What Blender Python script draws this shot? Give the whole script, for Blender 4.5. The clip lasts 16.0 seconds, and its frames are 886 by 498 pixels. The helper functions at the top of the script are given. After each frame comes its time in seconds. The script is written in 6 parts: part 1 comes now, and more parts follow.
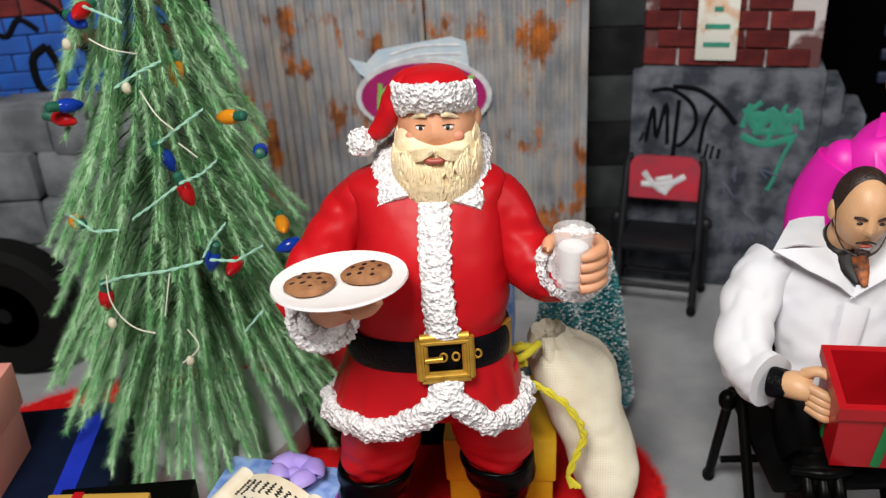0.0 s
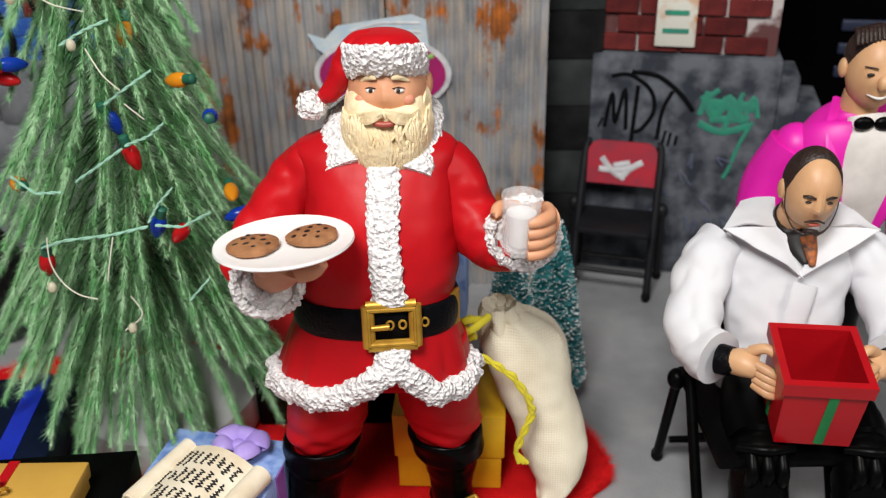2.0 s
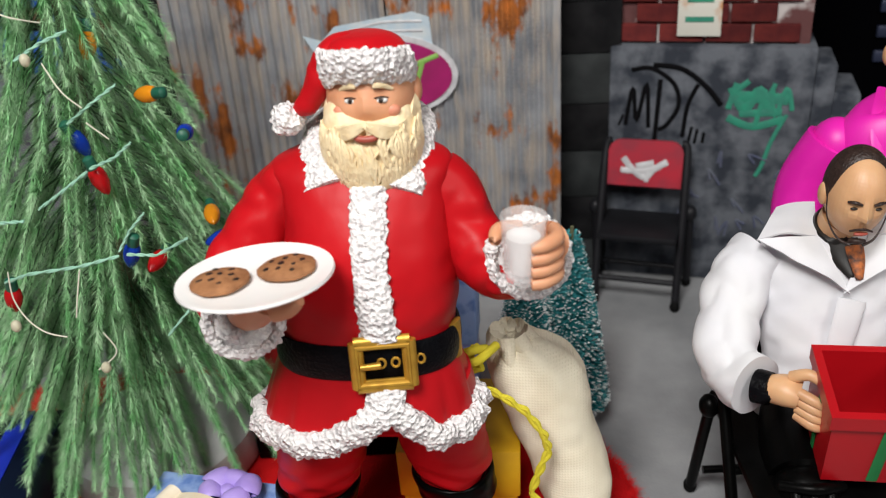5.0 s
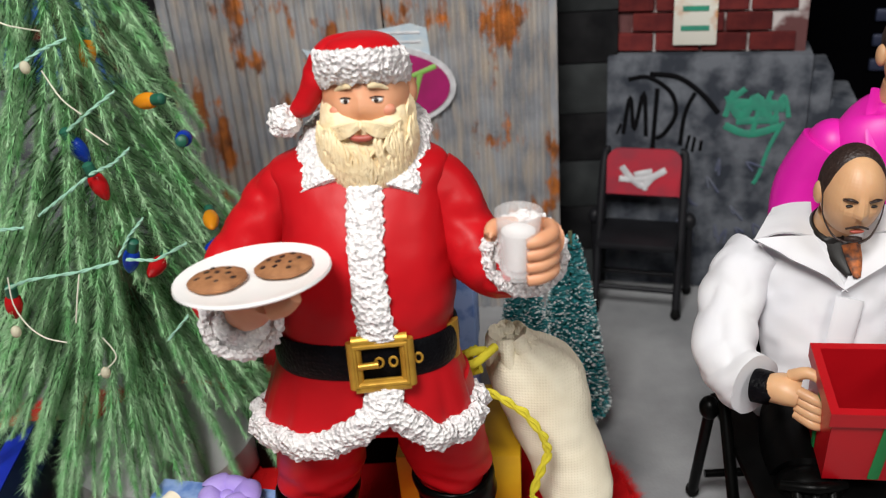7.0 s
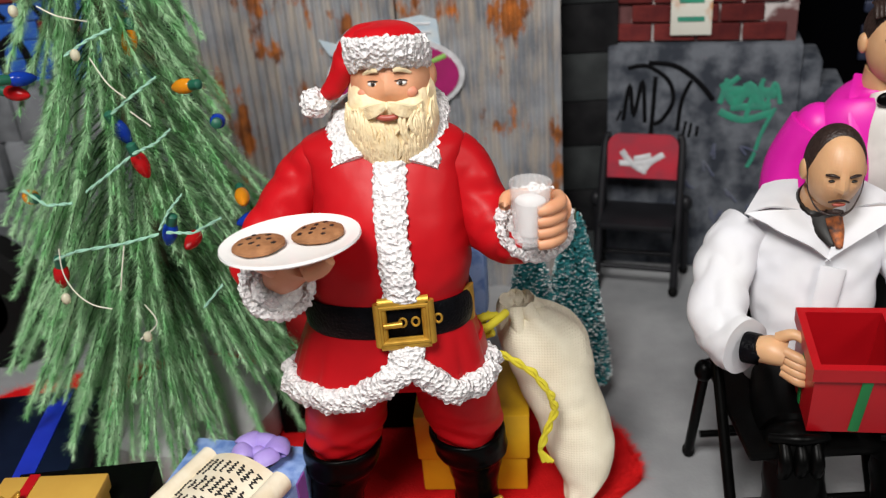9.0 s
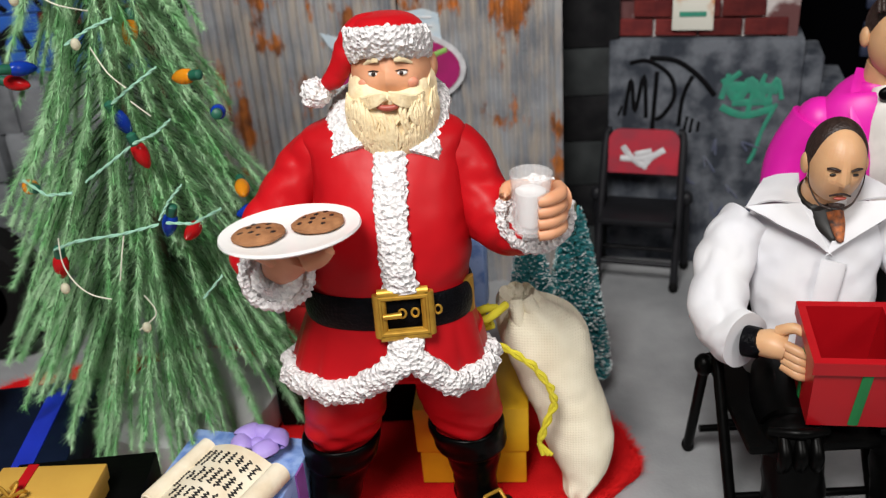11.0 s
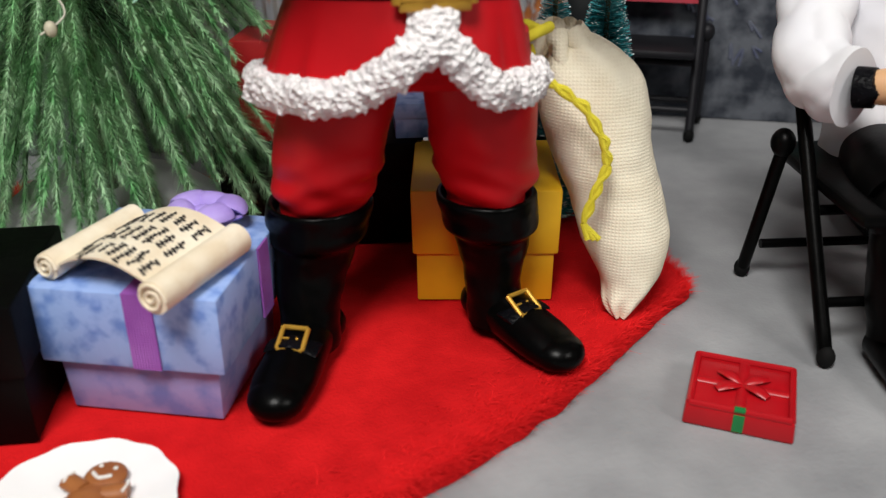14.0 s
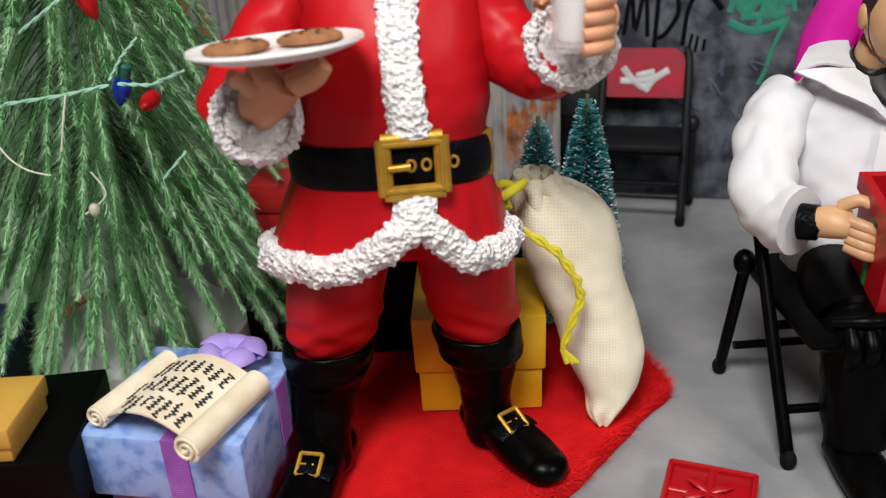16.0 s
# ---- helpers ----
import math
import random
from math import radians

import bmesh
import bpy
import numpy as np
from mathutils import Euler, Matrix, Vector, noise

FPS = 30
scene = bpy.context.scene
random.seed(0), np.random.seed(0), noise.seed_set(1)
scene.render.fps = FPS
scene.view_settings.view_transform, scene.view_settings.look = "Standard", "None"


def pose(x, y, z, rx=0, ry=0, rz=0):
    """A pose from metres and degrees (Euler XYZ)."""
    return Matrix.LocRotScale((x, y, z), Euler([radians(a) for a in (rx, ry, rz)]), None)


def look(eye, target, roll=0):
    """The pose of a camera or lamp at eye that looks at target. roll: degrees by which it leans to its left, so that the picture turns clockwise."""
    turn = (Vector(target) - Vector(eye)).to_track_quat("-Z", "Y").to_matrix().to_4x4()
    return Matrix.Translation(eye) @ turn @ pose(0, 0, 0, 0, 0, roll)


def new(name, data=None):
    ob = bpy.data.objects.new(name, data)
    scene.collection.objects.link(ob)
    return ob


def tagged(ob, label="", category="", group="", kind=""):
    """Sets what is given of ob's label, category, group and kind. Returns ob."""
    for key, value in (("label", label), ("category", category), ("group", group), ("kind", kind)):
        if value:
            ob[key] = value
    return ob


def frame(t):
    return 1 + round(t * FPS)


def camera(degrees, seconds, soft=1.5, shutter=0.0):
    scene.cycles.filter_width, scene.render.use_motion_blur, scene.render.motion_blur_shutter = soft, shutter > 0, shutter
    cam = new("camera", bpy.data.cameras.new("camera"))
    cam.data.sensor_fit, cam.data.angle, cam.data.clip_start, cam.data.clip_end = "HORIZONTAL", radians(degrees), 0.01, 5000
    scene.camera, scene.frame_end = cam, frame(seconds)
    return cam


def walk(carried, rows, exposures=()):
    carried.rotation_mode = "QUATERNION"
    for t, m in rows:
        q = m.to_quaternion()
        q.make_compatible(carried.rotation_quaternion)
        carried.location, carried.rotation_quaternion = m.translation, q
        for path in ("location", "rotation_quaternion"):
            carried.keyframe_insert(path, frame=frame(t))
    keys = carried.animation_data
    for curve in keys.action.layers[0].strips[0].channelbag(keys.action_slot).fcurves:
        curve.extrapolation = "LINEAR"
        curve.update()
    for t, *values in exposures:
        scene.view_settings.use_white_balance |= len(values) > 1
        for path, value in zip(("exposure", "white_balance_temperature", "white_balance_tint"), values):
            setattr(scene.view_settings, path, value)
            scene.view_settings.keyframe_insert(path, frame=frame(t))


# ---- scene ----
cam = camera(53.3, 16.0, soft=1.2)
cam.data.dof.use_dof, cam.data.dof.focus_distance, cam.data.dof.aperture_fstop = True, 0.250, 17
PATH = [
    (0, (0.0297, -0.2365, 0.2365), (0.0104, -0.0592, 0.1460), -3.57),
    (0.5, (0.0335, -0.2371, 0.2308), (0.0190, -0.0583, 0.1425), -2.06),
    (1, (0.0330, -0.2370, 0.2271), (0.0205, -0.0585, 0.1376), -1.45),
    (1.5, (0.0322, -0.2372, 0.2262), (0.0206, -0.0592, 0.1357), -1.41),
    (2, (0.0343, -0.2377, 0.2273), (0.0226, -0.0600, 0.1363), -1.30),
    (2.5, (0.0363, -0.2383, 0.2253), (0.0243, -0.0610, 0.1335), -1.44),
    (3, (0.0374, -0.2392, 0.2270), (0.0238, -0.0625, 0.1342), -2.02),
    (3.5, (0.0365, -0.2386, 0.2270), (0.0226, -0.0617, 0.1347), -2.31),
    (4, (0.0332, -0.2366, 0.2236), (0.0193, -0.0588, 0.1330), -2.41),
    (4.5, (0.0373, -0.2357, 0.2271), (0.0215, -0.0583, 0.1361), -3.79),
    (5, (0.0414, -0.2095, 0.2215), (0.0227, -0.0327, 0.1298), -3.88),
    (5.2, (0.0412, -0.1910, 0.2185), (0.0186, -0.0170, 0.1226), -4.30),
    (5.9, (0.0420, -0.1790, 0.2140), (0.0205, -0.0045, 0.1185), -4.40),
    (7.3, (0.0432, -0.2264, 0.2194), (0.0250, -0.0467, 0.1334), -4.64),
    (7.5, (0.0416, -0.2319, 0.2213), (0.0251, -0.0522, 0.1352), -4.41),
    (8, (0.0396, -0.2318, 0.2202), (0.0209, -0.0532, 0.1322), -4.97),
    (8.5, (0.0399, -0.2336, 0.2209), (0.0210, -0.0551, 0.1326), -4.96),
    (9, (0.0400, -0.2353, 0.2205), (0.0208, -0.0568, 0.1323), -4.63),
    (11.5, (0.0400, -0.2358, 0.2183), (0.0207, -0.0575, 0.1298), -4.35),
    (12, (0.0397, -0.2354, 0.2134), (0.0202, -0.0570, 0.1252), -4.50),
    (12.5, (0.0304, -0.2249, 0.1771), (0.0117, -0.0519, 0.0785), -3.57),
    (13, (0.0249, -0.2158, 0.1545), (0.0141, -0.0419, 0.0564), -1.16),
    (13.5, (0.0129, -0.2072, 0.1359), (0.0062, -0.0296, 0.0442), -0.25),
    (14, (0.0089, -0.2038, 0.1254), (0.0077, -0.0247, 0.0365), -0.30),
    (14.5, (0.0092, -0.2056, 0.1284), (0.0074, -0.0266, 0.0392), -0.70),
    (15, (0.0132, -0.2091, 0.1419), (0.0079, -0.0298, 0.0533), -2.37),
    (15.5, (0.0181, -0.2143, 0.1564), (0.0108, -0.0331, 0.0720), -3.03),
    (16, (0.0207, -0.2170, 0.1640), (0.0119, -0.0358, 0.0797), -3.49),
]
walk(cam, [(t, look(eye, target, roll)) for t, eye, target, roll in PATH])

# ---- light: even ambient, a large ceiling lamp above and before the model, added fill ----
world = bpy.data.worlds.new("room_light")
scene.world = world
world.use_nodes = True
world.node_tree.nodes["Background"].inputs[0].default_value = (1.0, 0.97, 0.94, 1)
world.node_tree.nodes["Background"].inputs[1].default_value = 0.065


def area_lamp(name, eye, target, size, power, colour):
    data = bpy.data.lights.new(name, "AREA")
    data.shape, data.size, data.energy, data.color = "DISK", size, power, colour
    ob = new(name, data)
    ob.matrix_world = look(eye, target)
    return ob


area_lamp("ceiling_lamp", (-0.08, -0.40, 0.64), (0.0, 0.0, 0.07), 0.26, 7.8, (1.0, 0.98, 0.945))
# unseen fill lamp added at the right to brighten the fronts
area_lamp("fill_lamp", (0.55, -0.45, 0.6), (0.02, 0.05, 0.08), 0.26, 2.8, (1.0, 0.965, 0.92))
scene.view_settings.exposure = -0.41


# ---- materials ----
def material(name, colour, rough=0.5, metal=0.0, colour2=None, scale=120.0, mix=0.5, bump=0.0, bump_scale=600.0, detail=6.0, spec=0.5, coat=0.0, sub=0.0, kind="NOISE", lo=0.35, hi=0.65, depth=0.0006):
    """A painted, moulded or woven surface: two colours in a noise, with finer relief."""
    m = bpy.data.materials.new(name)
    m.use_nodes = True
    n, l = m.node_tree.nodes, m.node_tree.links
    b = n["Principled BSDF"]
    b.inputs["Roughness"].default_value, b.inputs["Metallic"].default_value = rough, metal
    b.inputs["Specular IOR Level"].default_value = spec
    b.inputs["Coat Weight"].default_value = coat
    b.inputs["Subsurface Weight"].default_value = sub
    b.inputs["Subsurface Radius"].default_value = (0.004, 0.002, 0.001)
    co = n.new("ShaderNodeTexCoord")
    tex = n.new("ShaderNodeTexNoise")
    tex.inputs["Scale"].default_value, tex.inputs["Detail"].default_value = scale, detail
    l.new(co.outputs["Object"], tex.inputs["Vector"])
    ramp = n.new("ShaderNodeValToRGB")
    ramp.color_ramp.elements[0].position, ramp.color_ramp.elements[1].position = lo, hi
    c2 = colour2 or tuple(c * 0.82 for c in colour)
    ramp.color_ramp.elements[0].color, ramp.color_ramp.elements[1].color = (*colour, 1), (*c2, 1)
    l.new(tex.outputs["Fac"], ramp.inputs["Fac"])
    l.new(ramp.outputs["Color"], b.inputs["Base Color"])
    if bump:
        t2 = n.new("ShaderNodeTexNoise" if kind == "NOISE" else "ShaderNodeTexVoronoi")
        t2.inputs["Scale"].default_value = bump_scale
        l.new(co.outputs["Object"], t2.inputs["Vector"])
        bm = n.new("ShaderNodeBump")
        bm.inputs["Strength"].default_value, bm.inputs["Distance"].default_value = bump, depth
        l.new(t2.outputs["Fac" if kind == "NOISE" else "Distance"], bm.inputs["Height"])
        l.new(bm.outputs["Normal"], b.inputs["Normal"])
    return m


def weave(name, colour, colour2, scale, bump=0.6, rough=0.95):
    """Cloth with crossing threads."""
    m = material(name, colour, rough, 0, colour2, 90, spec=0.1)
    n, l = m.node_tree.nodes, m.node_tree.links
    co = n.new("ShaderNodeTexCoord")
    waves = []
    for axis in ("X", "Z"):
        w = n.new("ShaderNodeTexWave")
        w.bands_direction = axis
        w.inputs["Scale"].default_value, w.inputs["Distortion"].default_value, w.inputs["Detail"].default_value = scale, 1.5, 1
        w.inputs["Detail Scale"].default_value = 2
        l.new(co.outputs["Object"], w.inputs["Vector"])
        waves.append(w)
    mul = n.new("ShaderNodeMath")
    mul.operation = "MULTIPLY"
    l.new(waves[0].outputs["Fac"], mul.inputs[0])
    l.new(waves[1].outputs["Fac"], mul.inputs[1])
    bm = n.new("ShaderNodeBump")
    bm.inputs["Strength"].default_value, bm.inputs["Distance"].default_value = bump, 0.0005
    l.new(mul.outputs["Value"], bm.inputs["Height"])
    l.new(bm.outputs["Normal"], n["Principled BSDF"].inputs["Normal"])
    return m


def rusty(name):
    """Grey galvanised sheet, weathered in upright streaks, with orange rust patches."""
    m = material(name, (0.33, 0.34, 0.36), 0.55, 0.2, (0.19, 0.20, 0.22), 60, bump=0.3, bump_scale=900)
    n, l = m.node_tree.nodes, m.node_tree.links
    b = n["Principled BSDF"]
    base = b.inputs["Base Color"].links[0].from_socket
    co = n.new("ShaderNodeTexCoord")
    mapping = n.new("ShaderNodeMapping")
    mapping.inputs["Scale"].default_value = (1, 1, 0.18)
    l.new(co.outputs["Object"], mapping.inputs["Vector"])
    streak = n.new("ShaderNodeTexNoise")
    streak.inputs["Scale"].default_value, streak.inputs["Detail"].default_value = 260, 5
    l.new(mapping.outputs["Vector"], streak.inputs["Vector"])
    sr = n.new("ShaderNodeValToRGB")
    sr.color_ramp.elements[0].position, sr.color_ramp.elements[1].position = 0.42, 0.72
    l.new(streak.outputs["Fac"], sr.inputs["Fac"])
    m1 = n.new("ShaderNodeMix")
    m1.data_type = "RGBA"
    l.new(sr.outputs["Color"], m1.inputs[0])
    l.new(base, m1.inputs[6])
    m1.inputs[7].default_value = (0.43, 0.37, 0.31, 1)
    map2 = n.new("ShaderNodeMapping")
    map2.inputs["Scale"].default_value = (1, 1, 0.55)
    map2.inputs["Location"].default_value = (0.013, 0, 0.021)
    l.new(co.outputs["Object"], map2.inputs["Vector"])
    patch = n.new("ShaderNodeTexNoise")
    patch.inputs["Scale"].default_value, patch.inputs["Detail"].default_value, patch.inputs["Roughness"].default_value = 54, 8, 0.62
    l.new(map2.outputs["Vector"], patch.inputs["Vector"])
    pr = n.new("ShaderNodeValToRGB")
    pr.color_ramp.elements[0].position, pr.color_ramp.elements[1].position = 0.545, 0.61
    l.new(patch.outputs["Fac"], pr.inputs["Fac"])
    rust = n.new("ShaderNodeTexNoise")
    rust.inputs["Scale"].default_value = 130
    l.new(co.outputs["Object"], rust.inputs["Vector"])
    rr = n.new("ShaderNodeValToRGB")
    rr.color_ramp.elements[0].color, rr.color_ramp.elements[1].color = (0.12, 0.045, 0.02, 1), (0.55, 0.17, 0.03, 1)
    rr.color_ramp.elements[0].position, rr.color_ramp.elements[1].position = 0.30, 0.72
    l.new(rust.outputs["Fac"], rr.inputs["Fac"])
    m2 = n.new("ShaderNodeMix")
    m2.data_type = "RGBA"
    l.new(pr.outputs["Color"], m2.inputs[0])
    l.new(m1.outputs[2], m2.inputs[6])
    l.new(rr.outputs["Color"], m2.inputs[7])
    l.new(m2.outputs[2], b.inputs["Base Color"])
    return m


def pieces_material(name, dark, light, rough=0.8, bump=0.5):
    """Bricks or needles: each piece takes its own shade."""
    m = material(name, dark, rough, 0, light, 150, bump=bump, bump_scale=500, spec=0.12)
    n, l = m.node_tree.nodes, m.node_tree.links
    b = n["Principled BSDF"]
    base = b.inputs["Base Color"].links[0].from_socket
    info, hsv = n.new("ShaderNodeObjectInfo"), n.new("ShaderNodeHueSaturation")
    geo, add = n.new("ShaderNodeNewGeometry"), n.new("ShaderNodeMath")
    l.new(info.outputs["Random"], add.inputs[0])
    l.new(geo.outputs["Random Per Island"], add.inputs[1])
    rng = n.new("ShaderNodeMapRange")
    rng.inputs[1].default_value, rng.inputs[2].default_value, rng.inputs[3].default_value, rng.inputs[4].default_value = 0, 2, 0.45, 1.5
    l.new(add.outputs["Value"], rng.inputs[0])
    l.new(rng.outputs[0], hsv.inputs["Value"])
    l.new(base, hsv.inputs["Color"])
    l.new(hsv.outputs["Color"], b.inputs["Base Color"])
    return m


def glassy(name, colour, rough=0.12, alpha=1.0, trans=1.0):
    m = bpy.data.materials.new(name)
    m.use_nodes = True
    b = m.node_tree.nodes["Principled BSDF"]
    b.inputs["Base Color"].default_value = (*colour, 1)
    b.inputs["Roughness"].default_value = rough
    b.inputs["Transmission Weight"].default_value = trans
    b.inputs["IOR"].default_value = 1.3
    return m


RED = material("red_plastic", (0.50, 0.006, 0.011), 0.42, 0, (0.40, 0.005, 0.009), 40, bump=0.10, bump_scale=300, spec=0.18)
FUR = material("white_sculpted_fur", (0.88, 0.86, 0.85), 0.75, 0, (0.72, 0.68, 0.69), 500, bump=0.8, bump_scale=820, kind="VORONOI", depth=0.0013)
SKIN = material("painted_skin", (0.68, 0.34, 0.19), 0.5, 0, (0.62, 0.28, 0.15), 120, sub=0.1)
TAN = material("tan_painted_skin", (0.68, 0.40, 0.21), 0.45, 0, (0.60, 0.33, 0.17), 120, sub=0.1)
ROSY = material("rosy_painted_skin", (0.66, 0.25, 0.15), 0.5, 0, (0.62, 0.25, 0.16), 200)
BEARD = material("cream_beard", (0.86, 0.72, 0.47), 0.6, 0, (0.78, 0.61, 0.36), 300, bump=0.5, bump_scale=700)
LEATHER = material("black_leather", (0.0018, 0.0018, 0.0026), 0.42, 0, (0.00324, 0.00324, 0.00468), 400, bump=0.6, bump_scale=1100, spec=0.08)
BOOT = material("black_boot", (0.0008, 0.0008, 0.0008), 0.28, 0, (0.00144, 0.00144, 0.00144), 150, bump=0.22, bump_scale=220, spec=0.08)
GOLD = material("gold_paint", (0.60, 0.34, 0.045), 0.38, 0.55, (0.45, 0.24, 0.03), 220, bump=0.1)
DARK = material("dark_paint", (0.008, 0.006, 0.005), 0.5)
EYE = material("white_paint", (0.8, 0.8, 0.78), 0.3)
LIP = material("lip_paint", (0.38, 0.07, 0.045), 0.45)
WHITE_CLOTH = material("white_cloth", (0.74, 0.74, 0.76), 0.85, 0, (0.69, 0.69, 0.73), 60, bump=0.25, bump_scale=130, spec=0.2)
PINK = material("hot_pink_plastic", (0.78, 0.015, 0.42), 0.45, 0, (0.68, 0.01, 0.36), 60)
SHIRT = material("ivory_plastic", (0.74, 0.70, 0.66), 0.5)
HAIR = material("dark_brown_hair", (0.018, 0.008, 0.006), 0.5, 0, (0.032, 0.016, 0.012), 900, bump=0.6, bump_scale=1200)
BLACK = material("black_plastic", (0.0009, 0.0009, 0.0009), 0.36, 0, (0.00162, 0.00162, 0.00162), 200, bump=0.08, spec=0.08)
ORANGE_PRINT = material("orange_print", (0.5, 0.13, 0.02), 0.6, 0, (0.03, 0.02, 0.02), 500)
CONCRETE = material("grey_concrete", (0.33, 0.335, 0.345), 0.75, 0, (0.22, 0.225, 0.235), 30, detail=14, bump=0.3, bump_scale=700)
STONE = material("grey_stone", (0.085, 0.09, 0.10), 0.85, 0, (0.19, 0.20, 0.215), 60, bump=0.6, bump_scale=160)
WALL_GREY = material("slate_grey_plaster", (0.030, 0.035, 0.046), 0.85, 0, (0.118, 0.128, 0.148), 75, bump=0.6, bump_scale=300, spec=0.16, detail=12, lo=0.40, hi=0.60)
# near black that puts the dark behind the street into the colour
UNLIT_BLACK = material("unlit_black", (0.0012, 0.0012, 0.0016), 0.9, 0, (0.00216, 0.00216, 0.00288), 12, spec=0)
CHARCOAL = material("charcoal_block", (0.008, 0.008, 0.009), 0.9, 0, (0.016, 0.016, 0.017), 80, bump=0.4, bump_scale=300, spec=0.04)
MIDGREY = material("mid_grey_block", (0.018, 0.020, 0.021), 0.85, 0, (0.036, 0.040, 0.041), 60, bump=0.4, bump_scale=300, spec=0.16)
BRICK = pieces_material("dark_red_brick", (0.135, 0.022, 0.020), (0.085, 0.015, 0.016))
MORTAR = material("pale_mortar", (0.50, 0.46, 0.45), 0.9, 0, (0.11, 0.04, 0.04), 70, bump=0.5, bump_scale=400, lo=0.48, hi=0.60)
# mortar of the left wall, in darker tones than the right
MORTAR_DARK = material("dark_mortar", (0.16, 0.10, 0.09), 0.9, 0, (0.05, 0.02, 0.02), 70, bump=0.5, bump_scale=400)
RUST = rusty("rusted_sheet")
FELT = material("red_felt", (0.62, 0.010, 0.012), 0.95, 0, (0.48, 0.006, 0.008), 90, bump=0.6, bump_scale=1500, spec=0.1)
FLUFF = material("red_felt_fibre", (0.82, 0.020, 0.022), 0.95, 0, (0.60, 0.010, 0.012), 90, spec=0.1)
NEEDLE = pieces_material("tree_needles", (0.155, 0.41, 0.155), (0.45, 0.66, 0.42), 0.8, 0)
TEAL = pieces_material("bottle_brush_bristles", (0.018, 0.20, 0.22), (0.08, 0.34, 0.36), 0.7, 0)
SNOW = material("flocked_snow", (0.75, 0.80, 0.80), 0.9)
TWIG = material("dark_green_wire", (0.03, 0.09, 0.03), 0.8)
BARK = material("tree_wire_brown", (0.10, 0.10, 0.05), 0.8)
BASE = material("off_white_base", (0.55, 0.56, 0.55), 0.8, 0, (0.45, 0.46, 0.46), 60, bump=0.2)
BLUE_PAPER = material("mottled_blue_paper", (0.13, 0.24, 0.58), 0.5, 0, (0.29, 0.42, 0.75), 190, bump=0.12, lo=0.36, hi=0.54)
LILAC_PAPER = material("mottled_lilac_paper", (0.33, 0.34, 0.66), 0.5, 0, (0.16, 0.24, 0.58), 150, bump=0.08, lo=0.45, hi=0.66)
RIBBON = weave("purple_ribbon", (0.30, 0.09, 0.42), (0.36, 0.13, 0.48), 500)
BOW = material("lilac_bow", (0.42, 0.32, 0.72), 0.6, 0, (0.34, 0.24, 0.64), 160, bump=0.2)
YELLOW = material("mustard_card", (0.82, 0.48, 0.014), 0.5, 0, (0.70, 0.38, 0.010), 60, bump=0.12, bump_scale=300)
OCHRE = material("ochre_card", (0.58, 0.34, 0.06), 0.5, 0, (0.52, 0.29, 0.05), 50, bump=0.06)
BLACK_CARD = material("black_card", (0.001, 0.001, 0.001), 0.5, 0, (0.0018, 0.0018, 0.0018), 40, bump=0.15, bump_scale=400, spec=0.08)
NAVY = material("navy_card", (0.004, 0.008, 0.022), 0.45, spec=0.08)
BLUE_RIBBON = material("royal_blue_ribbon", (0.01, 0.03, 0.42), 0.35)
SALMON = material("salmon_card", (0.74, 0.30, 0.24), 0.6, 0, (0.68, 0.26, 0.21), 60)
RED_CARD = material("red_card", (0.40, 0.010, 0.012), 0.5, 0, (0.32, 0.008, 0.010), 60)
RED_TOY = material("glossy_red_plastic", (0.44, 0.005, 0.010), 0.34, 0, (0.38, 0.004, 0.009), 60, spec=0.4)
GREEN = material("green_paint", (0.01, 0.20, 0.05), 0.45)
PAPER = material("aged_parchment", (0.82, 0.75, 0.60), 0.8, 0, (0.72, 0.61, 0.44), 110, bump=0.3, bump_scale=500)
INK = material("black_ink", (0.012, 0.010, 0.010), 0.7)
SACK = weave("cream_burlap", (0.84, 0.78, 0.62), (0.76, 0.69, 0.53), 360, 0.32)
CORD = weave("yellow_cord", (0.78, 0.68, 0.06), (0.66, 0.56, 0.04), 900)
PORCELAIN = material("white_plate", (0.86, 0.85, 0.84), 0.28, 0, (0.82, 0.81, 0.80), 60)
COOKIE = material("baked_cookie", (0.36, 0.16, 0.065), 0.75, 0, (0.24, 0.10, 0.038), 300, bump=0.7, bump_scale=700)
CHIP = material("chocolate_chip", (0.014, 0.006, 0.005), 0.5)
GINGER = material("gingerbread", (0.34, 0.12, 0.03), 0.55, 0, (0.26, 0.08, 0.02), 260)
ICING = material("white_icing", (0.82, 0.80, 0.76), 0.5)
GLASS = glassy("clear_plastic", (0.97, 0.96, 0.96), 0.05)
GLASS.node_tree.nodes["Principled BSDF"].inputs["Alpha"].default_value = 0.24
GLASS.node_tree.nodes["Principled BSDF"].inputs["Transmission Weight"].default_value = 0.0
MILK = material("milk", (0.88, 0.84, 0.84), 0.35)
WIRE = material("mint_wire", (0.30, 0.55, 0.42), 0.5)
CLEAR_WIRE = material("cream_wire", (0.72, 0.70, 0.58), 0.4)
SOCKET = material("green_socket", (0.01, 0.10, 0.06), 0.5)
BULB = {k: glassy("bulb_" + k, c, 0.15, 1, 0.35) for k, c in dict(red=(0.55, 0.012, 0.015), blue=(0.01, 0.05, 0.42), orange=(0.80, 0.30, 0.015), cream=(0.7, 0.66, 0.5)).items()}
GREY_METAL = material("grey_metal", (0.016, 0.016, 0.019), 0.45, 0.2, spec=0.2)
PAD_RED = material("worn_red_paint", (0.46, 0.02, 0.04), 0.5, 0, (0.30, 0.03, 0.05), 90)
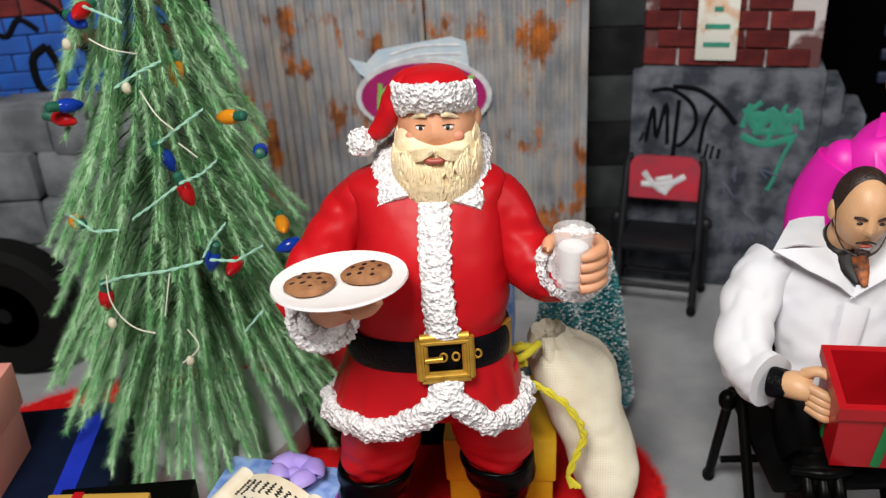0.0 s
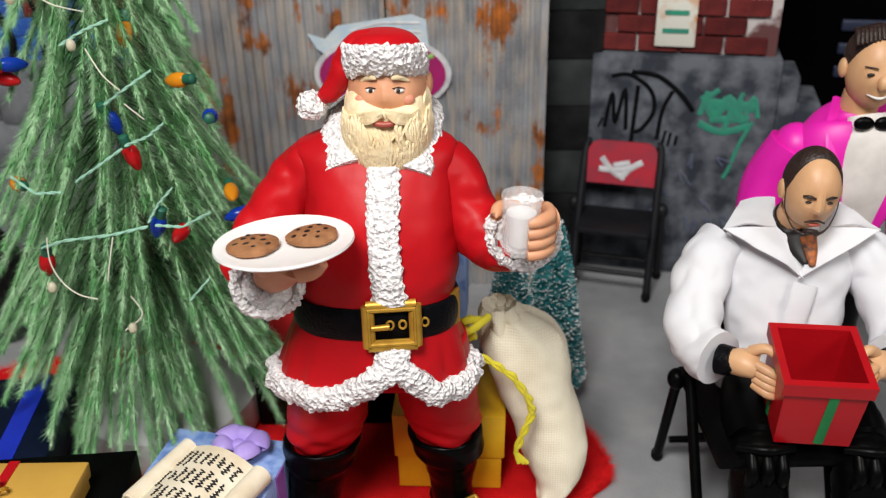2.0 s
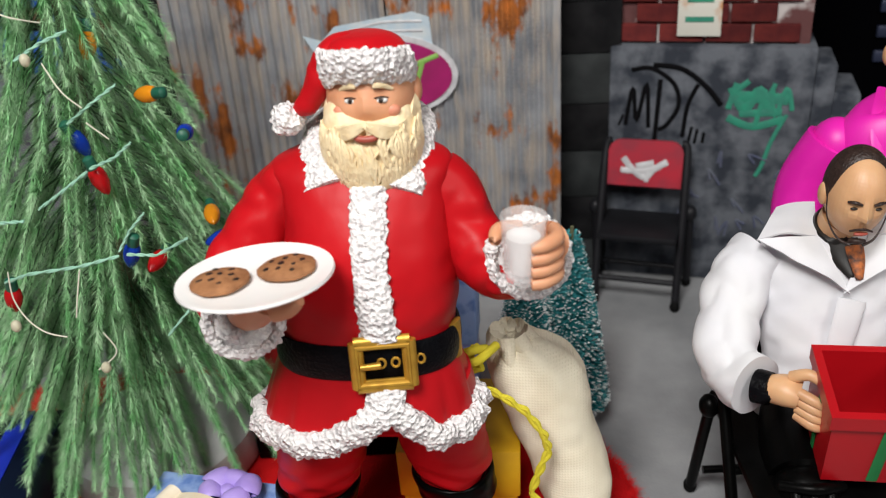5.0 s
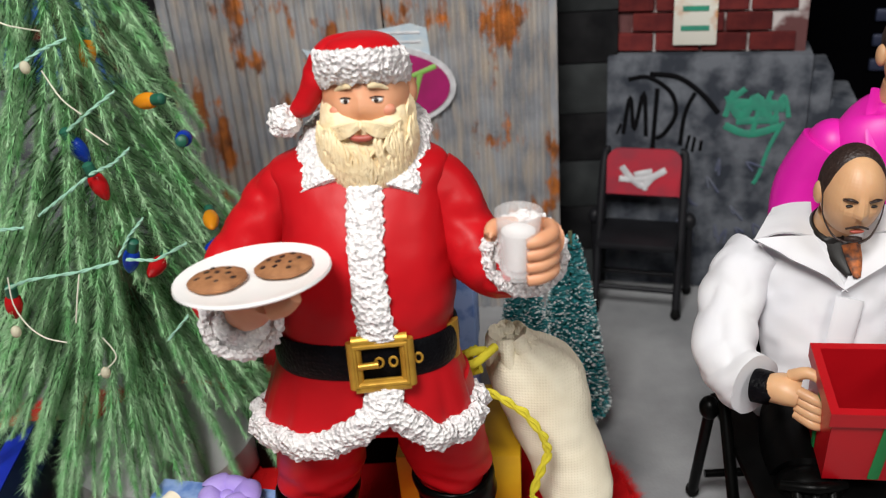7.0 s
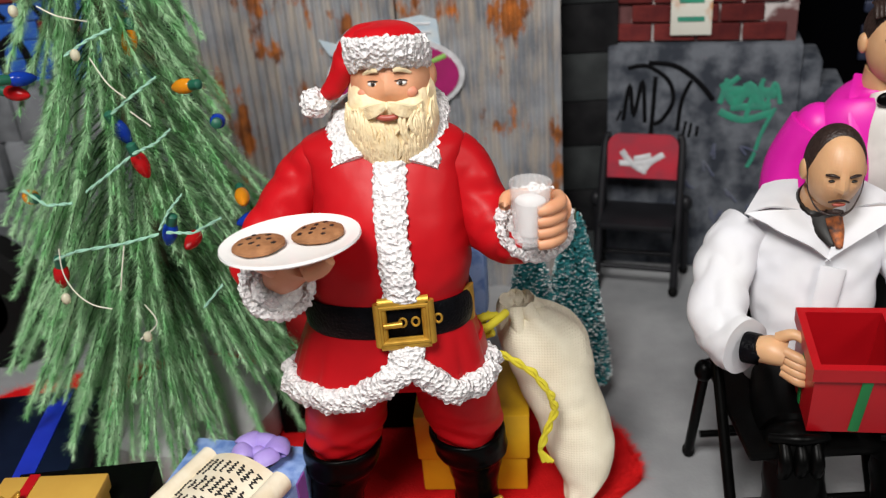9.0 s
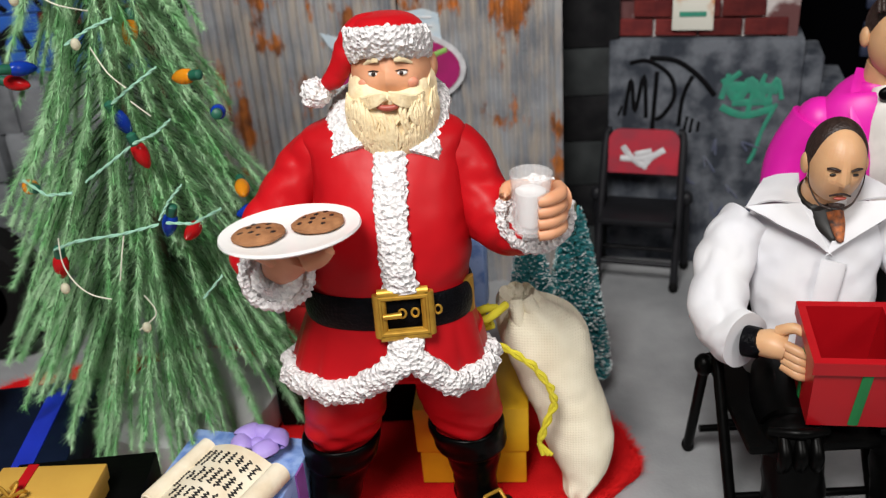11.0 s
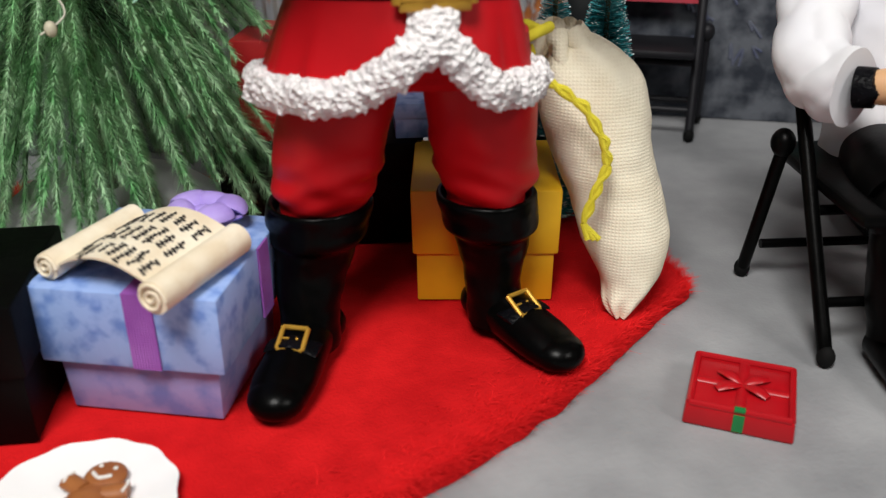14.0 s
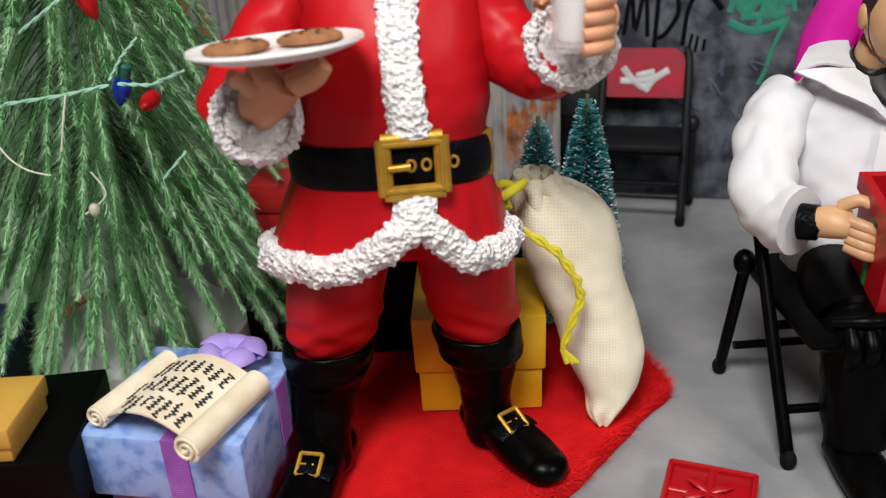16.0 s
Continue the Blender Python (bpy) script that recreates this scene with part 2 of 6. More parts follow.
PALE = material("pale_paint", (0.62, 0.62, 0.64), 0.7, 0, (0.45, 0.45, 0.47), 200)
SPRAY_BLACK = material("black_spray_paint", (0.003, 0.003, 0.004), 0.8, spec=0.1)
SPRAY_GREEN = material("green_spray_paint", (0.02, 0.26, 0.16), 0.7, 0, (0.03, 0.20, 0.14), 200)
SPRAY_NAVY = material("faded_navy_spray", (0.055, 0.065, 0.12), 0.8, 0, (0.10, 0.11, 0.14), 150)
SPRAY_BLUE = material("blue_spray_paint", (0.006, 0.10, 0.46), 0.6, 0, (0.008, 0.06, 0.30), 60)
MAGENTA = material("magenta_paint", (0.36, 0.010, 0.13), 0.5, 0, (0.28, 0.01, 0.10), 90)
SKY_PAINT = material("pale_blue_paint", (0.40, 0.52, 0.62), 0.6, 0, (0.55, 0.60, 0.62), 150)
LIME = material("lime_paint", (0.25, 0.48, 0.10), 0.6)
ENAMEL = material("rusted_white_enamel", (0.66, 0.65, 0.58), 0.6, 0, (0.55, 0.24, 0.08), 75, lo=0.52, hi=0.66)
RUBBER = material("black_rubber", (0.004, 0.004, 0.004), 0.8, spec=0.16)
STEEL_BLUE = material("blue_grey_steel", (0.030, 0.038, 0.075), 0.4, 0.3)


# ---- shaping tools ----
class Mold:
    """Gathers closed skins, each with its material, into one mesh."""

    def __init__(self):
        self.v, self.f, self.m, self.slots = [], [], [], []

    def slot(self, mat):
        if mat not in self.slots:
            self.slots.append(mat)
        return self.slots.index(mat)

    def add(self, vs, fs, mat):
        k, s = len(self.v), self.slot(mat)
        self.v += [tuple(p) for p in vs]
        self.f += [tuple(k + i for i in q) for q in fs]
        self.m += [s] * len(fs)

    def tube(self, pts, radii, mat, n=20, steps=6, ref=(0, -1, 0), fur=0.0, freq=900.0, closed=False, groove=0.0, round_ends=True):
        """A skin swept along a smooth path; radii (a, b): b towards ref, a across."""
        P = [Vector(p) for p in pts]
        R = [Vector((r, r, 0)) if not hasattr(r, "__len__") else Vector((r[0], r[1], 0)) for r in radii]
        c, rr, N = [], [], len(P)
        for i in range(N if closed else N - 1):
            ids = [(i + d) % N if closed else min(max(i + d, 0), N - 1) for d in (-1, 0, 1, 2)]
            for k in range(steps):
                t = k / steps
                w = (-0.5 * t**3 + t**2 - 0.5 * t, 1.5 * t**3 - 2.5 * t**2 + 1, -1.5 * t**3 + 2 * t**2 + 0.5 * t, 0.5 * t**3 - 0.5 * t**2)
                c.append(sum((P[j] * x for j, x in zip(ids, w)), Vector()))
                rr.append(sum((R[j] * x for j, x in zip(ids, w)), Vector()))
        if not closed:
            c.append(P[-1]), rr.append(R[-1])
        if round_ends and not closed:
            for end, nxt in ((0, 1), (-1, -2)):
                d = (c[end] - c[nxt]).normalized()
                r0 = rr[end].copy()
                caps = [(c[end] + d * min(r0) * 0.75 * math.sin(a), r0 * math.cos(a)) for a in (0.5, 0.95, 1.3)]
                if end == 0:
                    c[:0], rr[:0] = [q[0] for q in caps[::-1]], [q[1] for q in caps[::-1]]
                else:
                    c += [q[0] for q in caps]
                    rr += [q[1] for q in caps]
        L, ref, vs = len(c), Vector(ref), []
        for i in range(L):
            a, b = (c[(i - 1) % L], c[(i + 1) % L]) if closed else (c[max(i - 1, 0)], c[min(i + 1, L - 1)])
            t = (b - a).normalized()
            y = ref - t * ref.dot(t)
            y = y.normalized() if y.length > 1e-4 else t.orthogonal().normalized()
            x = t.cross(y)
            for j in range(n):
                g = 2 * math.pi * j / n
                d = x * (math.cos(g) * rr[i].x) + y * (math.sin(g) * rr[i].y)
                p = c[i] + d
                if fur:
                    u = abs(noise.noise(p * freq)) * 1.7 - 0.35 + 0.2 * noise.noise(p * freq * 2.1)
                    p += d.normalized() * fur * u
                if groove:
                    p += d.normalized() * groove * (math.sin(g * 19 + 5 * noise.noise(p * 140)) + 1.2 * noise.noise(Vector((p.x * 700, p.y * 700, p.z * 150))))
                vs.append(p)
        fs = [(i * n + j, i * n + (j + 1) % n, (i + 1) % L * n + (j + 1) % n, (i + 1) % L * n + j) for i in range(L if closed else L - 1) for j in range(n)]
        if not closed:
            fs += [tuple(range(n))[::-1], tuple((L - 1) * n + j for j in range(n))]
        self.add(vs, fs, mat)

    def loft(self, sections, mat, n=48, steps=6, square=2.0, folds=None, open_ends=False):
        """A skin over level sections (x, y, z, half width, half depth); square over 2 flattens the sides."""
        S, rows = list(sections), []
        for i in range(len(S) - 1):
            ids = [min(max(i + d, 0), len(S) - 1) for d in (-1, 0, 1, 2)]
            for k in range(steps + (i == len(S) - 2)):
                t = k / steps
                w = (-0.5 * t**3 + t**2 - 0.5 * t, 1.5 * t**3 - 2.5 * t**2 + 1, -1.5 * t**3 + 2 * t**2 + 0.5 * t, 0.5 * t**3 - 0.5 * t**2)
                rows.append([sum(S[j][c] * x for j, x in zip(ids, w)) for c in range(5)])
        vs = []
        for x, y, z, a, b in rows:
            for j in range(n):
                g = 2 * math.pi * j / n
                c, d = math.cos(g), math.sin(g)
                p = Vector((x + a * math.copysign(abs(c) ** (2 / square), c), y + b * math.copysign(abs(d) ** (2 / square), d), z))
                if folds:
                    p += Vector((c, d, 0)) * folds(p, g)
                vs.append(p)
        L = len(rows)
        fs = [(i * n + j, i * n + (j + 1) % n, (i + 1) * n + (j + 1) % n, (i + 1) * n + j) for i in range(L - 1) for j in range(n)]
        if not open_ends:
            fs += [tuple(range(n))[::-1], tuple((L - 1) * n + j for j in range(n))]
        self.add(vs, fs, mat)

    def sculpt(self, centre, radii, mat, bumps, seg=48, rings=36):
        """A rounded head with soft swellings: (x, y, z on the unit ball, height, spread)."""
        vs, B = [], [(Vector(q[:3]).normalized(), q[3], q[4]) for q in bumps]

        def at(d):
            k = 1 + sum(h * math.exp(-((d - q).length / w) ** 2) for q, h, w in B)
            return (centre[0] + d.x * radii[0] * k, centre[1] + d.y * radii[1] * k, centre[2] + d.z * radii[2] * k)

        for i in range(1, rings):
            for j in range(seg):
                a, g = math.pi * i / rings, 2 * math.pi * j / seg
                vs.append(at(Vector((math.sin(a) * math.cos(g), math.sin(a) * math.sin(g), math.cos(a)))))
        top, low = len(vs), len(vs) + 1
        vs += [at(Vector((0, 0, 1))), at(Vector((0, 0, -1)))]
        fs = [(i * seg + j, (i + 1) * seg + j, (i + 1) * seg + (j + 1) % seg, i * seg + (j + 1) % seg) for i in range(rings - 2) for j in range(seg)]
        fs += [(top, j, (j + 1) % seg) for j in range(seg)] + [(low, (rings - 2) * seg + (j + 1) % seg, (rings - 2) * seg + j) for j in range(seg)]
        self.add(vs, fs, mat)

    def blob(self, centre, radii, mat, seg=20, rings=12, fur=0.0, freq=900.0, turn=(0, 0, 0)):
        m, vs = pose(*centre, *turn), []
        for i in range(1, rings):
            for j in range(seg):
                a, g = math.pi * i / rings, 2 * math.pi * j / seg
                d = Vector((math.sin(a) * math.cos(g), math.sin(a) * math.sin(g), math.cos(a)))
                k = 1 + (fur / min(radii) * (abs(noise.noise((Vector(centre) + d * min(radii)) * freq)) * 1.6 - 0.3) if fur else 0)
                vs.append(m @ Vector((d.x * radii[0] * k, d.y * radii[1] * k, d.z * radii[2] * k)))
        top, low = len(vs), len(vs) + 1
        vs += [m @ Vector((0, 0, radii[2])), m @ Vector((0, 0, -radii[2]))]
        fs = [(i * seg + j, (i + 1) * seg + j, (i + 1) * seg + (j + 1) % seg, i * seg + (j + 1) % seg) for i in range(rings - 2) for j in range(seg)]
        fs += [(top, j, (j + 1) % seg) for j in range(seg)] + [(low, (rings - 2) * seg + (j + 1) % seg, (rings - 2) * seg + j) for j in range(seg)]
        self.add(vs, fs, mat)

    def box(self, centre, size, mat, turn=(0, 0, 0), bevel=0.0, taper=1.0):
        """A box with rounded edges; taper: its foot's size over its top's."""
        bm = bmesh.new()
        bmesh.ops.create_cube(bm, size=1)
        for v in bm.verts:
            k = taper if v.co.z < 0 else 1
            v.co = Vector((v.co.x * size[0] * k, v.co.y * size[1] * k, v.co.z * size[2]))
        if bevel:
            bmesh.ops.bevel(bm, geom=list(bm.edges), offset=bevel, segments=2, affect="EDGES", profile=0.5)
        m = pose(*centre, *turn)
        bm.verts.index_update()
        self.add([m @ v.co for v in bm.verts], [[v.index for v in f.verts] for f in bm.faces], mat)
        bm.free()

    def lathe(self, centre, profile, mat, n=32, turn=(0, 0, 0), wave=None):
        """A turned body from (radius, height) pairs."""
        m, vs = pose(*centre, *turn), []
        for r, z in profile:
            for j in range(n):
                g = 2 * math.pi * j / n
                k = r * (1 + (wave(g) if wave else 0))
                vs.append(m @ Vector((k * math.cos(g), k * math.sin(g), z)))
        fs = [(i * n + j, i * n + (j + 1) % n, (i + 1) * n + (j + 1) % n, (i + 1) * n + j) for i in range(len(profile) - 1) for j in range(n)]
        fs += [tuple(range(n))[::-1], tuple((len(profile) - 1) * n + j for j in range(n))]
        self.add(vs, fs, mat)

    def slab(self, outline, mat, m, thick=0.0004):
        """A flat shape from its outline in the plane x, z of m, with thickness towards -y."""
        n = len(outline)
        vs = [m @ Vector((x, 0, z)) for x, z in outline] + [m @ Vector((x, -thick, z)) for x, z in outline]
        fs = [tuple(range(n)), tuple(range(2 * n - 1, n - 1, -1))] + [(i, (i + 1) % n, n + (i + 1) % n, n + i)[::-1] for i in range(n)]
        self.add(vs, fs, mat)

    def mesh(self, name, smooth=True, angle=40):
        me = bpy.data.meshes.new(name)
        me.from_pydata(self.v, [], self.f)
        for mat in self.slots:
            me.materials.append(mat)
        me.polygons.foreach_set("material_index", self.m)
        me.polygons.foreach_set("use_smooth", [smooth] * len(self.f))
        me.update()
        bm = bmesh.new()
        bm.from_mesh(me)
        bmesh.ops.recalc_face_normals(bm, faces=bm.faces)
        if smooth:
            for e in bm.edges:
                if len(e.link_faces) == 2 and e.calc_face_angle(0) > radians(angle):
                    e.smooth = False
        bm.to_mesh(me)
        bm.free()
        return me


def single(name, mold, label, category, kind="", group="", smooth=True):
    return tagged(new(name, mold.mesh(name, smooth)), label, category, group, kind)


def thing(name, place, label, category, rz=0.0, group=""):
    ob = new(name)
    ob.empty_display_size = 0.01
    ob.matrix_world = pose(*place, 0, 0, rz)
    return tagged(ob, label, category, group)


def part(name, mold, parent, label="", smooth=True):
    ob = new(name, mold.mesh(name, smooth))
    ob.parent = parent
    return tagged(ob, label)


def stroke(mold, pts, width, mat, m, thick=0.0003, steps=5):
    """A flat painted stroke through points (x, z) on the plane of m."""
    mold.tube([m @ Vector((x, -thick * 0.3, z)) for x, z in pts], [(width / 2, thick)] * len(pts), mat, n=8, steps=steps, ref=m.to_3x3() @ Vector((0, -1, 0)), round_ends=True)


FLOOR, RUG = 0.0, 0.005

# ---- setting ----
mo = Mold()
mo.box((0, -0.02, -0.01), (1.2, 1.04, 0.02), CONCRETE)
single("floor", mo, "grey painted concrete diorama floor", "floor", "structure", smooth=False)

# board added to close the view, black for the dark beyond
mo = Mold()
mo.box((0.0, 0.47, 0.2), (1.2, 0.02, 0.4), UNLIT_BLACK)
single("backdrop", mo, "plain black backdrop added behind the model street for the dark there", "backdrop", "structure", smooth=False)

# corrugated doors, two leaves
DOOR_Y = 0.166


def door_leaf(x0, x1, height):
    mold, n = Mold(), int((x1 - x0) / 0.00055)
    vs = []
    for i in range(n + 1):
        x = x0 + (x1 - x0) * i / n
        d = 0.0007 * math.sin(2 * math.pi * x / 0.0043)
        vs += [(x, DOOR_Y + d, 0), (x, DOOR_Y + d, height), (x, DOOR_Y + 0.004, 0), (x, DOOR_Y + 0.004, height)]
    fs = []
    for i in range(n):
        a, b = 4 * i, 4 * i + 4
        fs += [(a, b, b + 1, a + 1), (a + 2, a + 3, b + 3, b + 2), (a + 1, b + 1, b + 3, a + 3), (a, a + 2, b + 2, b)]
    fs += [(0, 1, 3, 2), (4 * n, 4 * n + 2, 4 * n + 3, 4 * n + 1)]
    mold.add(vs, fs, RUST)
    return mold


doors = thing("metal_door", (0, 0, 0), "rusted grey corrugated metal double door", "door")
tagged(doors, kind="structure")
part("door_leaf", door_leaf(-0.112, -0.0166, 0.24), doors)
part("door_leaf", door_leaf(-0.0158, 0.0568, 0.24), doors)
mo = Mold()
mo.box((0.0560, DOOR_Y - 0.0012, 0.12), (0.0035, 0.003, 0.24), RUST, bevel=0.0004)
part("edge_strip", mo, doors)
mo = Mold()
mo.box((-0.1112, DOOR_Y - 0.0012, 0.12), (0.0045, 0.003, 0.24), RUST, bevel=0.0004)
part("edge_strip", mo, doors)

# oval sign with a banner on the doors
sign = thing("oval_sign", (-0.0185, DOOR_Y - 0.0012, 0.113), "magenta oval sign with pale blue banner on the metal door", "sign")


def ellipse(a, b, n=40, cx=0.0, cz=0.0):
    return [(cx + a * math.cos(2 * math.pi * i / n), cz + b * math.sin(2 * math.pi * i / n)) for i in range(n)]


def plane(x, y, z, rz=0):
    return pose(x, y, z, 0, 0, rz)


I4 = Matrix()
mo = Mold()
mo.slab([(-0.034, 0.019), (-0.026, 0.0165), (-0.02, 0.0225), (0.014, 0.0275), (0.021, 0.025), (0.022, 0.012), (-0.022, 0.006), (-0.030, 0.012)], SKY_PAINT, I4, 0.0006)
for k in range(3):
    stroke(mo, [(-0.018 + 0.002 * k, 0.012 + 0.004 * k), (0.0, 0.0155 + 0.004 * k), (0.018, 0.0155 + 0.004 * k)], 0.0012, PALE, plane(0, -0.0006, 0))
part("banner", mo, sign, "pale blue banner")
mo = Mold()
mo.slab(ellipse(0.0322, 0.0185), PALE, plane(0, -0.0006, 0), 0.0006)
part("border", mo, sign, "white border")
mo = Mold()
mo.slab(ellipse(0.0296, 0.0160), MAGENTA, plane(0, -0.0012, 0), 0.0006)
part("panel", mo, sign)
mo = Mold()
for pts in ([(-0.020, 0.007), (-0.0215, -0.006)], [(-0.013, 0.007), (-0.020, 0.0005), (-0.013, -0.006)], [(0.008, 0.003), (0.024, 0.009)], [(0.017, 0.006), (0.013, -0.006)], [(0.006, 0.003), (0.004, -0.005)]):
    stroke(mo, pts, 0.0022, LIME, plane(0, -0.0018, 0))
part("stroke", mo, sign, "lime green brush strokes")

# striped block column beside the doors
column = thing("block_column", (0.069, 0.205, 0), "column of alternating charcoal and grey blocks", "column")
tagged(column, kind="structure")
for k in range(9):
    mo = Mold()
    mo.box((0, 0, 0.0063 + 0.0236 * k), (0.034, 0.03, 0.0232), CHARCOAL if k % 2 else MIDGREY, bevel=0.0006)
    part("block", mo, column)
# charcoal upright put into the dark gap left of the doors
mo = Mold()
mo.box((-0.125, 0.19, 0.12), (0.022, 0.03, 0.24), CHARCOAL, bevel=0.001)
single("dark_upright", mo, "charcoal upright filling the dark gap beside the metal door", "jamb", "structure")

# low plaster wall with painted tags, bricks above
WM = pose(0.124, 0.181, 0, 0, 0, -11)
mo = Mold()
mo.box((0, 0.014, 0.058), (0.088, 0.028, 0.116), WALL_GREY, bevel=0.0015)
mo.box((0.047, 0.018, 0.054), (0.012, 0.030, 0.108), WALL_GREY, bevel=0.0012)
mo.box((0.058, 0.020, 0.0475), (0.012, 0.032, 0.095), WALL_GREY, bevel=0.0012)
wall = single("wall_right", mo, "slate grey plaster wall base with stepped end", "wall", "structure")
wall.matrix_world = WM
mo = Mold()
mo.box((-0.001, 0.0165, 0.168), (0.083, 0.020, 0.104), MORTAR)
part("brick_core", mo, wall, "pale mortar")
mo = Mold()
tag = plane(0, -0.0002, 0)
for pts, w in (([(-0.036, 0.079), (-0.033, 0.097), (-0.031, 0.081), (-0.027, 0.099), (-0.0255, 0.078)], 0.0016), ([(-0.021, 0.101), (-0.0225, 0.070)], 0.0017),
               ([(-0.034, 0.105), (-0.025, 0.106), (-0.015, 0.099), (-0.0125, 0.089), (-0.017, 0.080), (-0.021, 0.077)], 0.0017),
               ([(-0.0245, 0.1075), (-0.012, 0.106), (-0.001, 0.098), (0.006, 0.0895)], 0.0020), ([(-0.0045, 0.099), (-0.0085, 0.089), (-0.010, 0.074)], 0.0016),
               ([(-0.006, 0.079), (-0.0072, 0.072)], 0.0011), ([(-0.0035, 0.078), (-0.0045, 0.071)], 0.0011), ([(-0.0005, 0.0765), (-0.001, 0.0715)], 0.0012), ([(-0.037, 0.084), (-0.039, 0.079)], 0.0009)):
    stroke(mo, pts, w * 1.2, SPRAY_BLACK, tag, 0.0002)
part("painted_tag", mo, wall, "black spray-painted letters M D T")
mo = Mold()
for pts, w in (([(0.012, 0.100), (0.009, 0.088)], 0.0022), ([(0.017, 0.101), (0.011, 0.094), (0.018, 0.086)], 0.0022), ([(0.020, 0.098), (0.024, 0.091), (0.028, 0.100)], 0.0018), ([(0.0235, 0.092), (0.021, 0.080)], 0.002),
               ([(0.027, 0.098), (0.029, 0.085), (0.033, 0.098), (0.036, 0.088)], 0.0018), ([(0.009, 0.084), (0.020, 0.080), (0.033, 0.084)], 0.003), ([(0.034, 0.086), (0.029, 0.074), (0.026, 0.062), (0.0235, 0.056)], 0.0016), ([(0.012, 0.094), (0.034, 0.093)], 0.0045), ([(0.010, 0.098), (0.016, 0.088), (0.022, 0.097), (0.027, 0.086)], 0.0036), ([(0.014, 0.086), (0.032, 0.087)], 0.0030)):
    stroke(mo, pts, w * 1.15, SPRAY_GREEN, tag, 0.0002)
part("painted_tag", mo, wall, "green spray-painted scrawl")
mo = Mold()
rng = random.Random(4)
for k in range(20):
    x, z = rng.uniform(-0.014, 0.036), rng.uniform(0.022, 0.064)
    stroke(mo, [(x, z), (x + rng.uniform(-0.003, 0.004), z + rng.uniform(0.003, 0.007)), (x + rng.uniform(0, 0.005), z + rng.uniform(-0.003, 0.003))], 0.0012, SPRAY_NAVY, tag)
part("painted_tag", mo, wall, "faded navy scrawl")

notice = thing("enamel_notice", (0, 0, 0), "white enamel notice with rust spots on the brick wall", "notice")
notice.matrix_world = WM
mo = Mold()
mo.box((-0.006, 0.0022, 0.1355), (0.0185, 0.0008, 0.031), ENAMEL, bevel=0.0003)
part("plate", mo, notice)
mo = Mold()
for z, w in ((0.144, 0.004), (0.136, 0.011), (0.1275, 0.012)):
    mo.box((-0.006, 0.0016, z), (w, 0.0003, 0.0022), SPRAY_GREEN)
part("lettering_bar", mo, notice, "faded green lettering bars")

# brick wall on the other side, with blue paint, and stone rubble before it
LM = pose(-0.205, 0.185, 0, 0, 0, 12)
mo = Mold()
mo.box((0, 0.014, 0.12), (0.20, 0.020, 0.24), MORTAR_DARK)
lwall = single("wall_left", mo, "dark red brick wall with blue spray paint", "wall", "structure")
lwall.matrix_world = LM
mo = Mold()
for pts, w in (([(-0.046 + 0.030 + 0.031 * math.cos(a), 0.128 + 0.037 * math.sin(a)) for a in [0.2 * i for i in range(32)]], 0.0024), ([(-0.004, 0.138), (-0.012, 0.132), (-0.012, 0.118), (-0.004, 0.112), (0.0, 0.124), (-0.004, 0.138)], 0.004), ([(-0.03, 0.150), (-0.022, 0.144), (-0.014, 0.152), (-0.006, 0.146)], 0.0028), ([(0.012, 0.136), (0.045, 0.134)], 0.004)):
    stroke(mo, pts, w, SPRAY_BLACK, plane(0, 0.0016, 0), 0.0006)
part("painted_tag", mo, lwall, "black outlines")

rubble = thing("stone_rubble", (0, 0, 0), "heap of squared grey stone blocks", "rubble")
rng = random.Random(7)
for row, (z, x0, x1, y) in enumerate(((0.012, -0.30, -0.125, 0.152), (0.036, -0.30, -0.128, 0.156), (0.060, -0.29, -0.132, 0.158), (0.084, -0.29, -0.140, 0.160), (0.106, -0.28, -0.160, 0.162))):
    x = x0
    while x < x1:
        w = rng.uniform(0.024, 0.036)
        mo = Mold()
        mo.box((x + w / 2, y + rng.uniform(-0.003, 0.003), z), (w - 0.001, 0.03, 0.0235), STONE, turn=(rng.uniform(-3, 3), rng.uniform(-4, 4), rng.uniform(-6, 6)), bevel=0.0022)
        part("stone", mo, rubble)
        x += w

# toy vehicles in the dark behind
truck = thing("toy_truck", (0.235, 0.30, 0), "toy truck with blue-grey grille, body coloured near black for the dark behind", "truck", -8)
# body in the same near black: its shade is in the colour
mo = Mold()
mo.box((0, 0, 0.075), (0.11, 0.07, 0.12), UNLIT_BLACK, bevel=0.004)
part("body", mo, truck)
for k in range(3):
    mo = Mold()
    mo.box((0.02, -0.036, 0.085 + 0.013 * k), (0.05, 0.003, 0.006), STEEL_BLUE, bevel=0.0008)
    part("grille_bar", mo, truck)
for x in (-0.033, 0.033):
    mo = Mold()
    mo.tube([(x, -0.02, 0.016), (x, 0.02, 0.016)], [0.016, 0.016], RUBBER, n=24, steps=2, ref=(0, 0, 1))
    part("wheel", mo, truck)

wheel = thing("spare_tyre", (-0.214, 0.105, 0.034), "black toy car tyre on a grey rim", "tyre")
mo = Mold()
mo.lathe((0, 0, 0), [(0.017, -0.008), (0.030, -0.009), (0.034, -0.006), (0.034, 0.006), (0.030, 0.009), (0.017, 0.008)], RUBBER, 36, turn=(90, 0, 0))
part("tread", mo, wheel)
mo = Mold()
